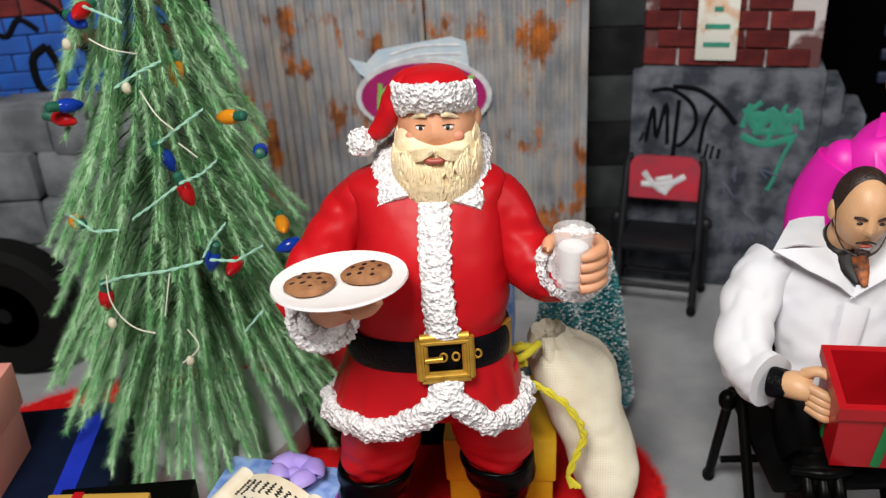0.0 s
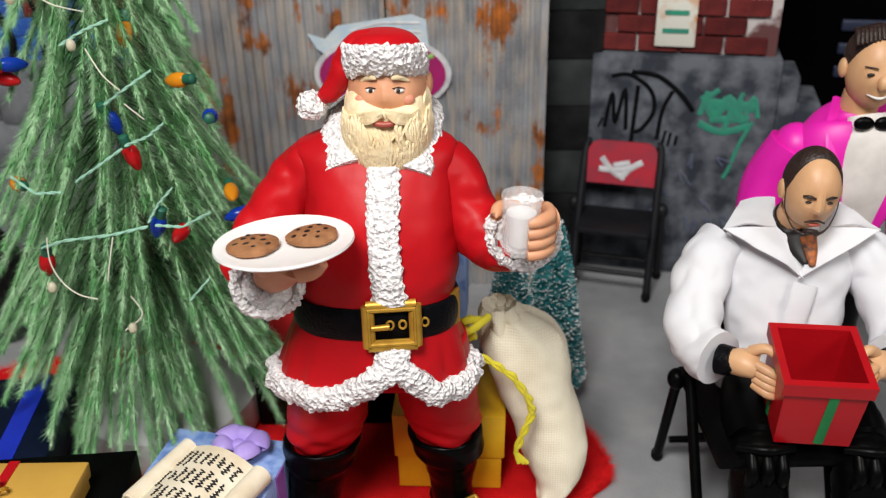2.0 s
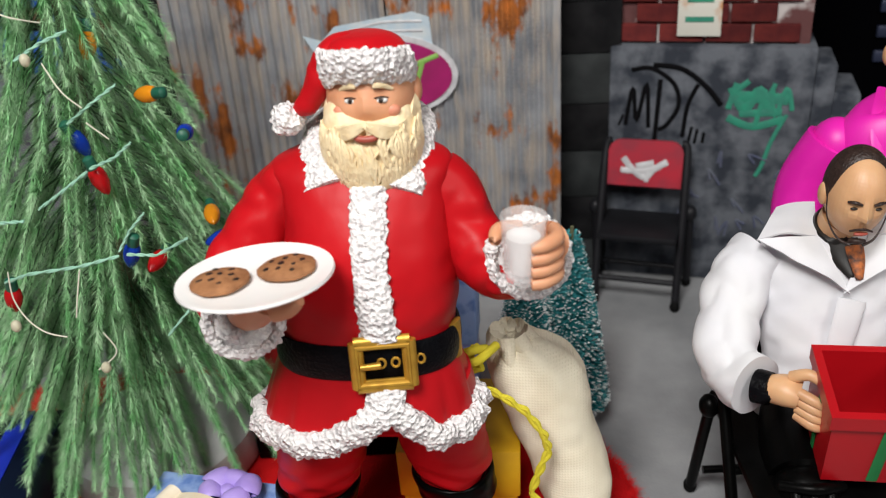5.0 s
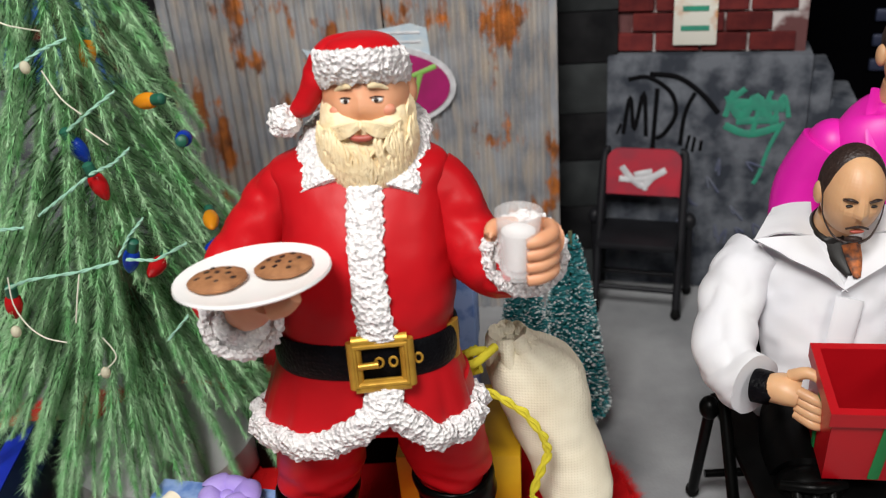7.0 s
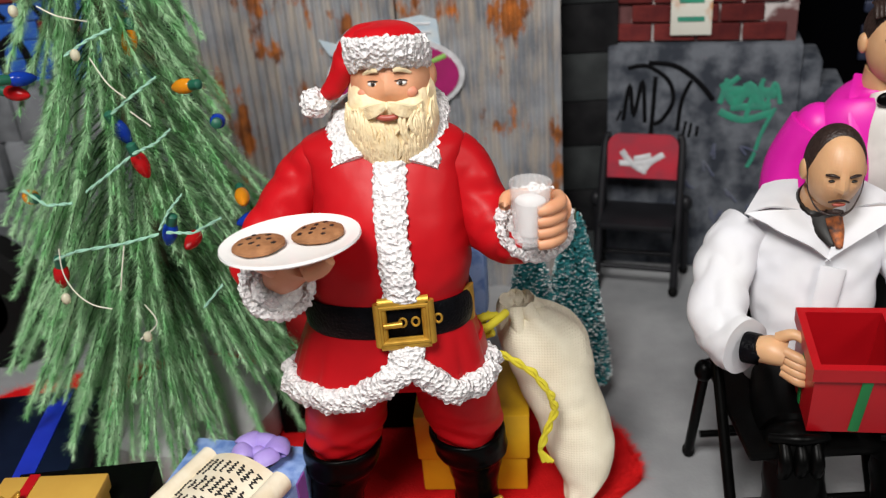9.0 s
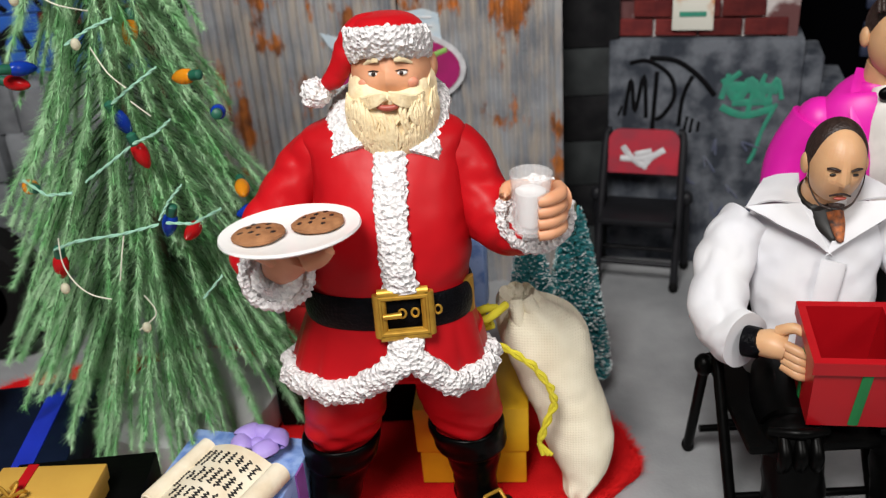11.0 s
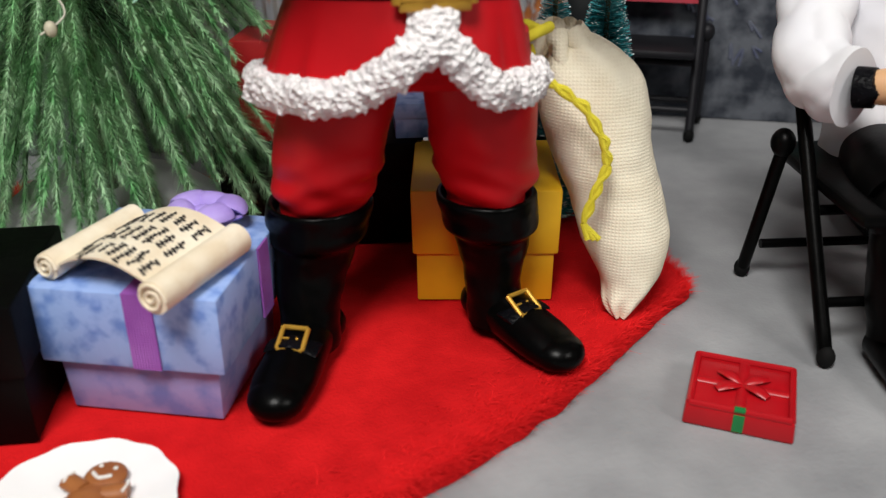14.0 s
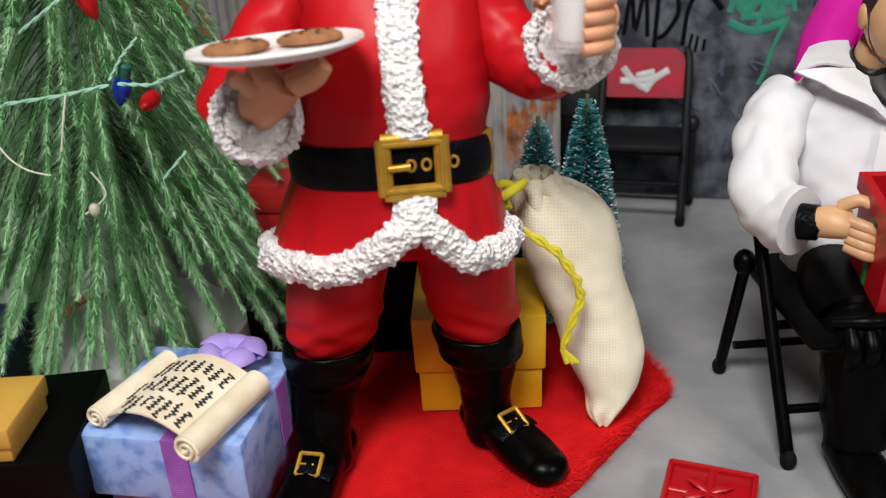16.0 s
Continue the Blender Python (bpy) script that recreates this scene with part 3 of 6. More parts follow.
mo.lathe((0, 0, 0), [(0.0165, -0.007), (0.019, -0.0093), (0.022, -0.0093), (0.022, 0.008), (0.004, 0.008), (0.004, -0.004)], GREY_METAL, 36, turn=(90, 0, 0))
part("rim", mo, wheel)

# ---- red felt skirt on the floor ----
edge = [(0.078, 0.022), (0.066, 0.004), (0.052, -0.015), (0.040, -0.0295), (0.029, -0.0425), (0.018, -0.0535), (0.003, -0.066), (-0.02, -0.083), (-0.05, -0.105), (-0.10, -0.125), (-0.16, -0.12), (-0.205, -0.06), (-0.225, 0.01), (-0.20, 0.066), (-0.15, 0.092), (-0.09, 0.10), (-0.02, 0.098), (0.03, 0.085), (0.062, 0.058)]


def felt():
    mold, cx, cy = Mold(), -0.07, -0.01
    fine = []
    for i in range(len(edge)):
        q = [Vector((*edge[(i + d) % len(edge)], 0)) for d in (-1, 0, 1, 2)]
        for k in range(10):
            t = k / 10
            p = 0.5 * (2 * q[1] + (q[2] - q[0]) * t + (2 * q[0] - 5 * q[1] + 4 * q[2] - q[3]) * t * t + (3 * q[1] - q[0] - 3 * q[2] + q[3]) * t**3)
            p += Vector((noise.noise(p * 130), noise.noise(p * 130 + Vector((9, 0, 0))), 0)) * 0.0012
            fine.append(p)
    n, vs, rings = len(fine), [], (0.0, 0.3, 0.55, 0.72, 0.84, 0.91, 0.95, 0.98, 1.0, 1.003)
    for r in rings:
        for p in fine:
            q = Vector((cx + (p.x - cx) * r, cy + (p.y - cy) * r, 0))
            h = RUG - 0.0006 + 0.0004 * noise.noise(q * 60) + (0.0007 * noise.noise(q * 420) + 0.0008 if 0.9 < r < 0.999 else 0)
            q.z = h if r < 0.999 else (RUG * 0.55 if r < 1.001 else 0.0003)
            vs.append(q)
    fs = [(i * n + j, i * n + (j + 1) % n, (i + 1) * n + (j + 1) % n, (i + 1) * n + j) for i in range(len(rings) - 1) for j in range(n)]
    mold.add(vs, fs, FELT)
    return mold, fine


mo, rim = felt()
rug = single("tree_skirt", mo, "bright red felt tree skirt with fluffy edge on the floor", "tree skirt")
mo = Mold()
rng = random.Random(3)
vs, fs = [], []
for k in range(62000):
    i = rng.randrange(len(rim))
    p = rim[i].lerp(rim[(i + 1) % len(rim)], rng.random())
    c = Vector((-0.07, -0.01, 0))
    p = c + (p - c) * (1.0 - abs(rng.gauss(0, 0.06)))
    base = Vector((p.x, p.y, rng.uniform(0.002, RUG)))
    out = (p - c).normalized() * rng.uniform(0.0002, 0.0030) + Vector((rng.gauss(0, 0.0013), rng.gauss(0, 0.0013), rng.uniform(-0.0004, 0.0022)))
    w = Vector((rng.gauss(0, 1), rng.gauss(0, 1), 0)).normalized() * 0.00013
    s = len(vs)
    vs += [base - w, base + w, base + out]
    fs.append((s, s + 1, s + 2))
mo.add(vs, fs, FLUFF)
tagged(part("fluff", mo, rug, "fluffy red fibres"), kind="stuff")


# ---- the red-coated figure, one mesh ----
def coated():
    s = Mold()
    body = [(-0.0005, -0.0145, 0.090, 0.0222, 0.0160), (-0.0003, -0.0148, 0.097, 0.0224, 0.0165), (0.0008, -0.0142, 0.107, 0.0230, 0.0182), (0.0014, -0.0130, 0.117, 0.0224, 0.0180), (0.0020, -0.0110, 0.127, 0.0208, 0.0160),
            (0.0016, -0.0085, 0.136, 0.0212, 0.0128), (0.0010, -0.0065, 0.1418, 0.0226, 0.0100), (0.0018, -0.0050, 0.1450, 0.0170, 0.0085), (0.0030, -0.0045, 0.1500, 0.0080, 0.0075)]

    def front(z):
        for p, q in zip(body, body[1:]):
            if p[2] <= z <= q[2]:
                t = (z - p[2]) / (q[2] - p[2])
                return p[1] - p[4] + (q[1] - q[4] - p[1] + p[4]) * t
        return body[0][1] - body[0][4]

    # coat
    s.loft(body, RED, 72, 8, 2.35, folds=lambda p, g: 0.0007 * noise.noise(Vector((p.x * 50, p.y * 50, p.z * 150))) * max(0.0, min(1.0, (0.137 - p.z) * 60)) + 0.00025 * noise.noise(p * 260))
    # coat skirt with hanging pleats and trim
    n, rows, vs = 96, 12, []

    def hem(g):
        g -= 0.24
        return 0.0738 + 0.0010 * math.cos(g) + 0.0105 * math.exp(-((g / 0.30) ** 2))

    for i in range(rows):
        t = i / (rows - 1)
        for j in range(n):
            g = 2 * math.pi * j / n
            g = g if g <= math.pi else g - 2 * math.pi
            a, b = 0.0226 + 0.0066 * t ** 0.8, 0.0166 + 0.0020 * t
            k = 1 + 0.022 * t * math.sin(11 * g + 0.6) + 0.014 * t * math.sin(19 * g) + 0.008 * t * math.sin(31 * g + 1)
            z = 0.0950 + (hem(g) - 0.0950) * t
            x, y = math.sin(g), math.cos(g)
            x, y = math.copysign(abs(x) ** 0.86, x), math.copysign(abs(y) ** 0.86, y)
            vs.append((-0.0005 - 0.0014 * t + a * k * x, -0.0150 - 0.0022 * t - b * k * y, z))
    s.add(vs, [(i * n + j, i * n + (j + 1) % n, (i + 1) * n + (j + 1) % n, (i + 1) * n + j) for i in range(rows - 1) for j in range(n)], RED)
    s.add(vs[-n:], [tuple(range(n))], RED)
    s.tube(vs[-n:][::2], [(0.0040, 0.0026)] * (n // 2), FUR, 18, 12, ref=(0, -1, 0.001), fur=0.0010, freq=540, closed=True)
    s.tube([(0.0062, -0.0325, 0.0925), (0.0060, -0.0345, 0.0885), (0.0056, -0.0355, 0.0838)], [(0.0054, 0.0024), (0.0050, 0.0026), (0.0060, 0.0028)], FUR, 26, 16, fur=0.0010, freq=540)
    # front fur strip and lapels
    s.tube([(x, front(z) - 0.0004, z) for x, z in ((0.0044, 0.1395), (0.0044, 0.1320), (0.0046, 0.1240), (0.0052, 0.1150), (0.0060, 0.1050))], [(0.0044, 0.0018)] * 5, FUR, 30, 24, fur=0.0009, freq=600)
    for pts in (((-0.0036, 0.0050, 0.1515), (-0.0084, 0.0005, 0.1500), (-0.0094, -0.0075, 0.1465), (-0.0076, -0.0150, 0.1420), (-0.0068, -0.0178, 0.1396)), ((0.0116, 0.0050, 0.1510), (0.0154, 0.0005, 0.1495), (0.0146, -0.0080, 0.1455), (0.0130, -0.0160, 0.1405), (0.0124, -0.0184, 0.1384))):
        sx = -1 if pts[0][0] < 0 else 1
        s.tube(pts, [(0.0034, 0.0018), (0.0042, 0.0018), (0.0050, 0.0018), (0.0054, 0.0017), (0.0050, 0.0013)], FUR, 34, 18, ref=(sx * 0.35, -0.60, 0.75), fur=0.0008, freq=600)
    # belt and buckle
    loop = []
    for i in range(40):
        g = 2 * math.pi * i / 40
        x, y = math.sin(g), math.cos(g)
        loop.append((-0.0003 + 0.0234 * math.copysign(abs(x) ** 0.85, x), -0.0148 - 0.0174 * math.copysign(abs(y) ** 0.85, y), 0.0958 + 0.0025 * y))
    s.tube(loop, [(0.0011, 0.0052)] * 40, LEATHER, 14, 4, ref=(0, 0, 1), closed=True)
    bm_ = pose(0.0064, -0.0335, 0.0990, -6, 0, 8) @ Matrix.Scale(0.87, 4)

    def on(x, y, z):
        return bm_ @ Vector((x, y, z))

    s.tube([on(-0.0072, 0, -0.0060), on(0.0072, 0, -0.0060), on(0.0072, 0, 0.0060), on(-0.0072, 0, 0.0060)], [(0.0013, 0.0016)] * 4, GOLD, 10, 1, ref=on(0, -1, 0) - on(0, 0, 0), closed=True)
    for a, b in (((-0.0078, -0.0068), (0.0078, -0.0068)), ((0.0074, -0.0072), (0.0074, 0.0072)), ((0.0078, 0.0068), (-0.0078, 0.0068)), ((-0.0074, 0.0072), (-0.0074, -0.0072))):
        s.tube([on(a[0], 0, a[1]), on(b[0], 0, b[1])], [(0.0018, 0.0013)] * 2, GOLD, 10, 2, ref=on(0, -1, 0) - on(0, 0, 0))
    s.tube([on(-0.0065, -0.0012, 0), on(-0.0008, -0.0012, 0.0002)], [0.0008, 0.0009], GOLD, 10, 2)
    for x in (-0.0006, 0.0034, 0.0105):
        s.tube([on(x + 0.0011 * math.cos(g), 0.0004 if x < 0.01 else 0.0014, 0.0014 * math.sin(g)) for g in [math.pi * i / 6 for i in range(12)]], [0.00035] * 12, GOLD, 6, 2, closed=True)
    s.tube([(0.0226, -0.0190, 0.0912), (0.0226, -0.0190, 0.1020)], [(0.0026, 0.0010)] * 2, GOLD, 12, 3, ref=(0.8, -0.6, 0))
    # legs, boots
    def crease(p, g):
        low = max(0.0, min(1.0, (0.064 - p.z) / 0.018))
        return low * (0.0004 * math.sin(p.z * 900 + 3.0 * math.sin(g + p.x * 60)) + 0.0017 * noise.noise(Vector((p.x * 80, p.y * 80, p.z * 190 + 60 * p.x)))) + 0.0005 * noise.noise(p * 120)

    s.loft([(-0.0118, -0.0150, 0.084, 0.0120, 0.0135), (-0.0158, -0.0140, 0.067, 0.0128, 0.0138), (-0.0188, -0.0125, 0.054, 0.0126, 0.0130), (-0.0205, -0.0115, 0.0475, 0.0120, 0.0122), (-0.0210, -0.0110, 0.0430, 0.0104, 0.0106), (-0.0212, -0.0108, 0.0395, 0.0090, 0.0090)][::-1], RED, 40, 8, 2.1, crease)
    s.loft([(0.0140, -0.0140, 0.084, 0.0120, 0.0135), (0.0162, -0.0115, 0.067, 0.0126, 0.0138), (0.0175, -0.0085, 0.054, 0.0123, 0.0128), (0.0181, -0.0066, 0.0472, 0.0116, 0.0119), (0.0182, -0.0055, 0.0428, 0.0102, 0.0104), (0.0182, -0.0050, 0.0390, 0.0088, 0.0088)][::-1], RED, 40, 8, 2.1, crease)

    def slack(p, g):
        return 0.0006 * noise.noise(Vector((p.x * 80, p.y * 80, p.z * 240))) + 0.0002 * noise.noise(p * 500)

    s.loft([(-0.0250, -0.0195, 0.0085, 0.0070, 0.0080), (-0.0250, -0.0185, 0.0125, 0.0072, 0.0085), (-0.0248, -0.0155, 0.020, 0.0078, 0.0082), (-0.0240, -0.0130, 0.028, 0.0094, 0.0092), (-0.0232, -0.0122, 0.0325, 0.0102, 0.0100), (-0.0228, -0.0118, 0.0345, 0.0118, 0.0116), (-0.0222, -0.0112, 0.0380, 0.0123, 0.0121), (-0.0215, -0.0110, 0.0425, 0.0126, 0.0126), (-0.0214, -0.0110, 0.0432, 0.0114, 0.0114), (-0.0214, -0.0110, 0.0410, 0.0100, 0.0100)], BOOT, 40, 6, 2.0, slack)
    s.loft([(0.0205, -0.0066, 0.0085, 0.0070, 0.0080), (0.0205, -0.0060, 0.0125, 0.0070, 0.0082), (0.0203, -0.0052, 0.020, 0.0072, 0.0080), (0.0200, -0.0050, 0.028, 0.0088, 0.0090), (0.0197, -0.0050, 0.0320, 0.0096, 0.0096), (0.0195, -0.0050, 0.0340, 0.0116, 0.0116), (0.0190, -0.0050, 0.0375, 0.0121, 0.0120), (0.0184, -0.0050, 0.0420, 0.0124, 0.0124), (0.0183, -0.0050, 0.0428, 0.0112, 0.0112), (0.0183, -0.0050, 0.0405, 0.0100, 0.0100)], BOOT, 40, 6, 2.0, slack)
    for pts in (((-0.0238, -0.0135), (-0.0258, -0.0260), (-0.0280, -0.0380), (-0.0290, -0.0440)), ((0.0190, -0.0010), (0.0240, -0.0105), (0.0310, -0.0200), (0.0350, -0.0252))):
        s.tube([(x, y, RUG + h) for (x, y), h in zip(pts, (0.0058, 0.0064, 0.0053, 0.0044))], [(0.0062, 0.0058), (0.0066, 0.0062), (0.0073, 0.0052), (0.0066, 0.0044)], BOOT, 24, ref=(0, 0, 1))
        s.blob((*pts[3], RUG + 0.0044), (0.0066, 0.0066, 0.0044), BOOT, 24, 14)
        s.blob((*pts[0], RUG + 0.0052), (0.0070, 0.0070, 0.0052), BOOT, 24, 14)
        c, d = Vector((*pts[1], RUG + 0.0135)), Vector((pts[2][0] - pts[1][0], pts[2][1] - pts[1][1], -0.0062)).normalized()
        side = d.cross(Vector((0, 0, 1))).normalized()
        c += d * 0.0066 + Vector((0, 0, 0.0016))
        q = [c + side * u * 0.0030 + d * v * 0.0030 for u, v in ((-1, -1), (1, -1), (1, 1), (-1, 1))]
        for i in range(4):
            s.tube([q[i], q[(i + 1) % 4]], [0.0006] * 2, GOLD, 8, 2)
        s.tube([c + side * 0.0008, c + side * 0.0030], [0.0003] * 2, GOLD, 8, 2)
        s.blob(c - side * 0.0010, (0.0004, 0.0004, 0.0004), GOLD, 8, 6)
        s.tube([c - side * 0.0062 - d * 0.0 - Vector((0, 0, 0.0026)), c - Vector((0, 0, 0.0004)), c + side * 0.0062 - Vector((0, 0, 0.0026))], [(0.0030, 0.0006)] * 3, LEATHER, 10, 4, ref=(0, 0, 1))
    # arms
    s.tube([(-0.0145, -0.0055, 0.1370), (-0.0195, -0.0060, 0.1330), (-0.0257, -0.0090, 0.1258), (-0.0325, -0.0140, 0.1160), (-0.0336, -0.0205, 0.1115), (-0.0305, -0.0258, 0.1105)], [0.0080, 0.0086, 0.0084, 0.0084, 0.0086, 0.0084], RED, 40, 10, fur=0.0011, freq=120)
    s.tube([(0.0180, -0.0055, 0.1365), (0.0222, -0.0062, 0.1315), (0.0263, -0.0090, 0.1238), (0.0308, -0.0135, 0.1178), (0.0362, -0.0165, 0.1165), (0.0395, -0.0190, 0.1185)], [0.0080, 0.0086, 0.0084, 0.0084, 0.0086, 0.0084], RED, 40, 10, fur=0.0011, freq=120)

    def cuff(c, axis, r):
        axis = Vector(axis).normalized()
        u = axis.orthogonal().normalized()
        v = axis.cross(u)
        s.tube([Vector(c) + (u * math.cos(g) + v * math.sin(g)) * r for g in [math.pi * i / 12 for i in range(24)]], [(0.0015, 0.0027)] * 24, FUR, 14, 14, ref=axis, fur=0.0009, freq=576, closed=True)
        s.tube([Vector(c) - axis * 0.002, Vector(c) + axis * 0.0006], [r * 0.9] * 2, FUR, 20, 2)

    cuff((-0.0275, -0.0305, 0.1105), (0.30, -0.90, 0.30), 0.0088)
    cuff((0.0420, -0.0215, 0.1215), (0.12, -0.85, 0.45), 0.0090)
    # hands
    s.tube([(-0.0275, -0.030, 0.1110), (-0.0240, -0.036, 0.1160), (-0.0200, -0.040, 0.1215)], [(0.0042, 0.0036), (0.0055, 0.0036), (0.0062, 0.0028)], SKIN, 18)
    for k in range(4):
        s.tube([(-0.0185 + 0.0012 * k, -0.0365 - 0.0028 * k, 0.1205), (-0.0145 + 0.0012 * k, -0.0380 - 0.0026 * k, 0.1222), (-0.0105 + 0.0008 * k, -0.0390 - 0.0026 * k, 0.1252)], [0.0019, 0.0018, 0.0014], SKIN, 12)
    s.tube([(-0.0250, -0.0400, 0.1195), (-0.0280, -0.0440, 0.1235)], [0.0020, 0.0015], SKIN, 12)
    s.tube([(0.0425, -0.0200, 0.1205), (0.0450, -0.0260, 0.1265), (0.0465, -0.0300, 0.1295)], [(0.0046, 0.0044), (0.0052, 0.0050), (0.0050, 0.0052)], SKIN, 18)
    for k in range(4):
        z = 0.1240 + 0.0030 * k
        s.tube([(0.0478, -0.0290, z - 0.0005), (0.0482, -0.0345, z), (0.0455, -0.0385, z + 0.0002), (0.0425, -0.0395, z)], [0.0017, 0.0018, 0.0017, 0.0014], SKIN, 12)
    s.tube([(0.0400, -0.0280, 0.1325), (0.0355, -0.0310, 0.1335), (0.0345, -0.0345, 0.1325)], [0.0018, 0.0018, 0.0015], SKIN, 12)
    # head with tilted hat and full beard: plain shapes
    hx, mid = 0.0054, Vector((0.0050, -0.0055, 0.1580))
    s.sculpt(tuple(mid), (0.0108, 0.0110, 0.0118), SKIN, [(0.04, -1, -0.02, 0.11, 0.15), (0.04, -1, 0.12, 0.05, 0.11), (0.04, -1, 0.26, 0.03, 0.10), (0.48, -0.85, -0.10, 0.07, 0.30), (-0.40, -0.88, -0.10, 0.07, 0.30), (0.36, -0.90, 0.20, -0.05, 0.18), (-0.29, -0.92, 0.20, -0.05, 0.18), (0.04, -0.85, 0.45, 0.03, 0.4)])
    for sx in (-1, 1):
        s.blob((mid.x + sx * 0.0107, -0.0040, 0.1585), (0.0016, 0.0026, 0.0034), SKIN)
        s.blob((hx - 0.0003 + sx * 0.0056, -0.0142, 0.1569), (0.0024, 0.0016, 0.0017), ROSY, 18, 12)
        s.tube([(hx + sx * 0.0021, -0.0160, 0.1604), (hx + sx * 0.0037, -0.0161, 0.1607), (hx + sx * 0.0052, -0.0150, 0.1602)], [0.00012, 0.0002, 0.00012], HAIR, 6)
        s.blob((hx + sx * 0.0036, -0.0153, 0.1597), (0.0015, 0.0010, 0.0007), EYE, 16, 10)
        s.blob((hx + sx * 0.0036, -0.0161, 0.1598), (0.0006, 0.0003, 0.0006), HAIR, 12, 8)
        s.tube([(hx + sx * 0.0020, -0.0165, 0.1634), (hx + sx * 0.0040, -0.0157, 0.1632), (hx + sx * 0.0062, -0.0139, 0.1618)], [(0.0006, 0.0003), (0.0007, 0.0003), (0.0004, 0.0002)], BEARD, 10)
    s.tube([(hx - 0.0040, -0.0190, 0.1536), (hx - 0.0018, -0.0202, 0.1522), (hx + 0.0018, -0.0202, 0.1522), (hx + 0.0040, -0.0190, 0.1536)], [0.0003, 0.0008, 0.0008, 0.0003], LIP, 14)
    hub, size = Vector((0.0048, -0.0092, 0.1490)), Vector((0.0119, 0.0120, 0.0172))
    s.sculpt(tuple(hub), tuple(size), BEARD, [(0.1, -1, 0.22, -0.06, 0.22), (0.1, -0.62, 0.78, -0.42, 0.62), (0, 0.2, 1, -0.3, 0.6), (0, 0.7, -0.7, -0.3, 0.6)], 48, 36)
    rng = random.Random(5)
    for k in range(560):
        u, v0 = rng.uniform(-1.75, 1.75), rng.uniform(-0.30, 0.95)
        if abs(u) < 0.42 and v0 < -0.12:
            continue
        bend, reach_, pts = rng.uniform(-0.16, 0.16) - 0.10 * u, rng.uniform(0.35, 0.6), []
        for i in range(4):
            v = min(v0 + reach_ * i / 3, 1.45)
            g = u + bend * math.sin(i * 1.3)
            d = Vector((math.sin(g) * math.cos(v), -math.cos(g) * math.cos(v), -math.sin(v)))
            lift = 1.0 + 0.025 * math.sin(math.pi * (i + 0.5) / 3.6)
            pts.append(hub + Vector((d.x * size.x, d.y * size.y, d.z * size.z)) * lift)
        s.tube(pts, [0.0003, 0.00055, 0.0005, 0.0002], BEARD, 6, 3, round_ends=False)
    for sx in (-1, 1):
        for k in range(9):
            o = k / 8 - 0.5
            s.tube([(hx + sx * 0.0004, -0.0202 + abs(o) * 0.0008, 0.1552 + o * 0.0014), (hx + sx * 0.0035, -0.0208, 0.1543 + o * 0.0026), (hx + sx * 0.0064, -0.0182, 0.1531 + o * 0.0020), (hx + sx * 0.0088, -0.0146, 0.1541 + o * 0.0010)], [0.0004, 0.0007, 0.0006, 0.0002], BEARD, 6, 4)
        for k in range(12):
            s.tube([(mid.x + sx * 0.0104, -0.0058 - 0.00025 * k, 0.1592 - 0.0002 * k), (mid.x + sx * (0.0112 - 0.00012 * k), -0.0065 - 0.0004 * k, 0.1550), (mid.x + sx * (0.0115 - 0.0003 * k), -0.0085 - 0.0006 * k, 0.1490)], [0.0003, 0.0007, 0.0005], BEARD, 6, 4)
    ring = [(0.0046 + 0.0098 * math.cos(g), -0.0058 + 0.0112 * math.sin(g), 0.1650 - 0.0032 * math.sin(g)) for g in [math.pi * i / 14 for i in range(28)]]
    s.tube(ring, [(0.0018, 0.0043)] * 28, FUR, 22, 16, ref=(0, -0.28, 1), fur=0.0010, freq=600, closed=True)
    s.loft([(0.0046, -0.0055, 0.1650, 0.0096, 0.0106), (0.0046, -0.0052, 0.1690, 0.0095, 0.0104), (0.0042, -0.0045, 0.1708, 0.0084, 0.0088), (0.0036, -0.0042, 0.1724, 0.0056, 0.0058), (0.0034, -0.0042, 0.1729, 0.0010, 0.0010)], RED, 36, 6, 2.0, lambda p, g: 0.0008 * noise.noise(p * 140))
    s.tube([(0.0030, -0.0045, 0.1668), (-0.0022, -0.0048, 0.1676), (-0.0060, -0.0052, 0.1646), (-0.0080, -0.0058, 0.1605), (-0.0106, -0.0062, 0.1568), (-0.0142, -0.0064, 0.1540)], [0.0060, 0.0050, 0.0038, 0.0033, 0.0029, 0.0014], RED, 28, 8, fur=0.0006, freq=170)
    s.blob((-0.0160, -0.0064, 0.1528), (0.0040, 0.0040, 0.0040), FUR, 56, 40, fur=0.0009, freq=600)
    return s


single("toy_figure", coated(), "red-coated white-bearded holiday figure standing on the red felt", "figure")


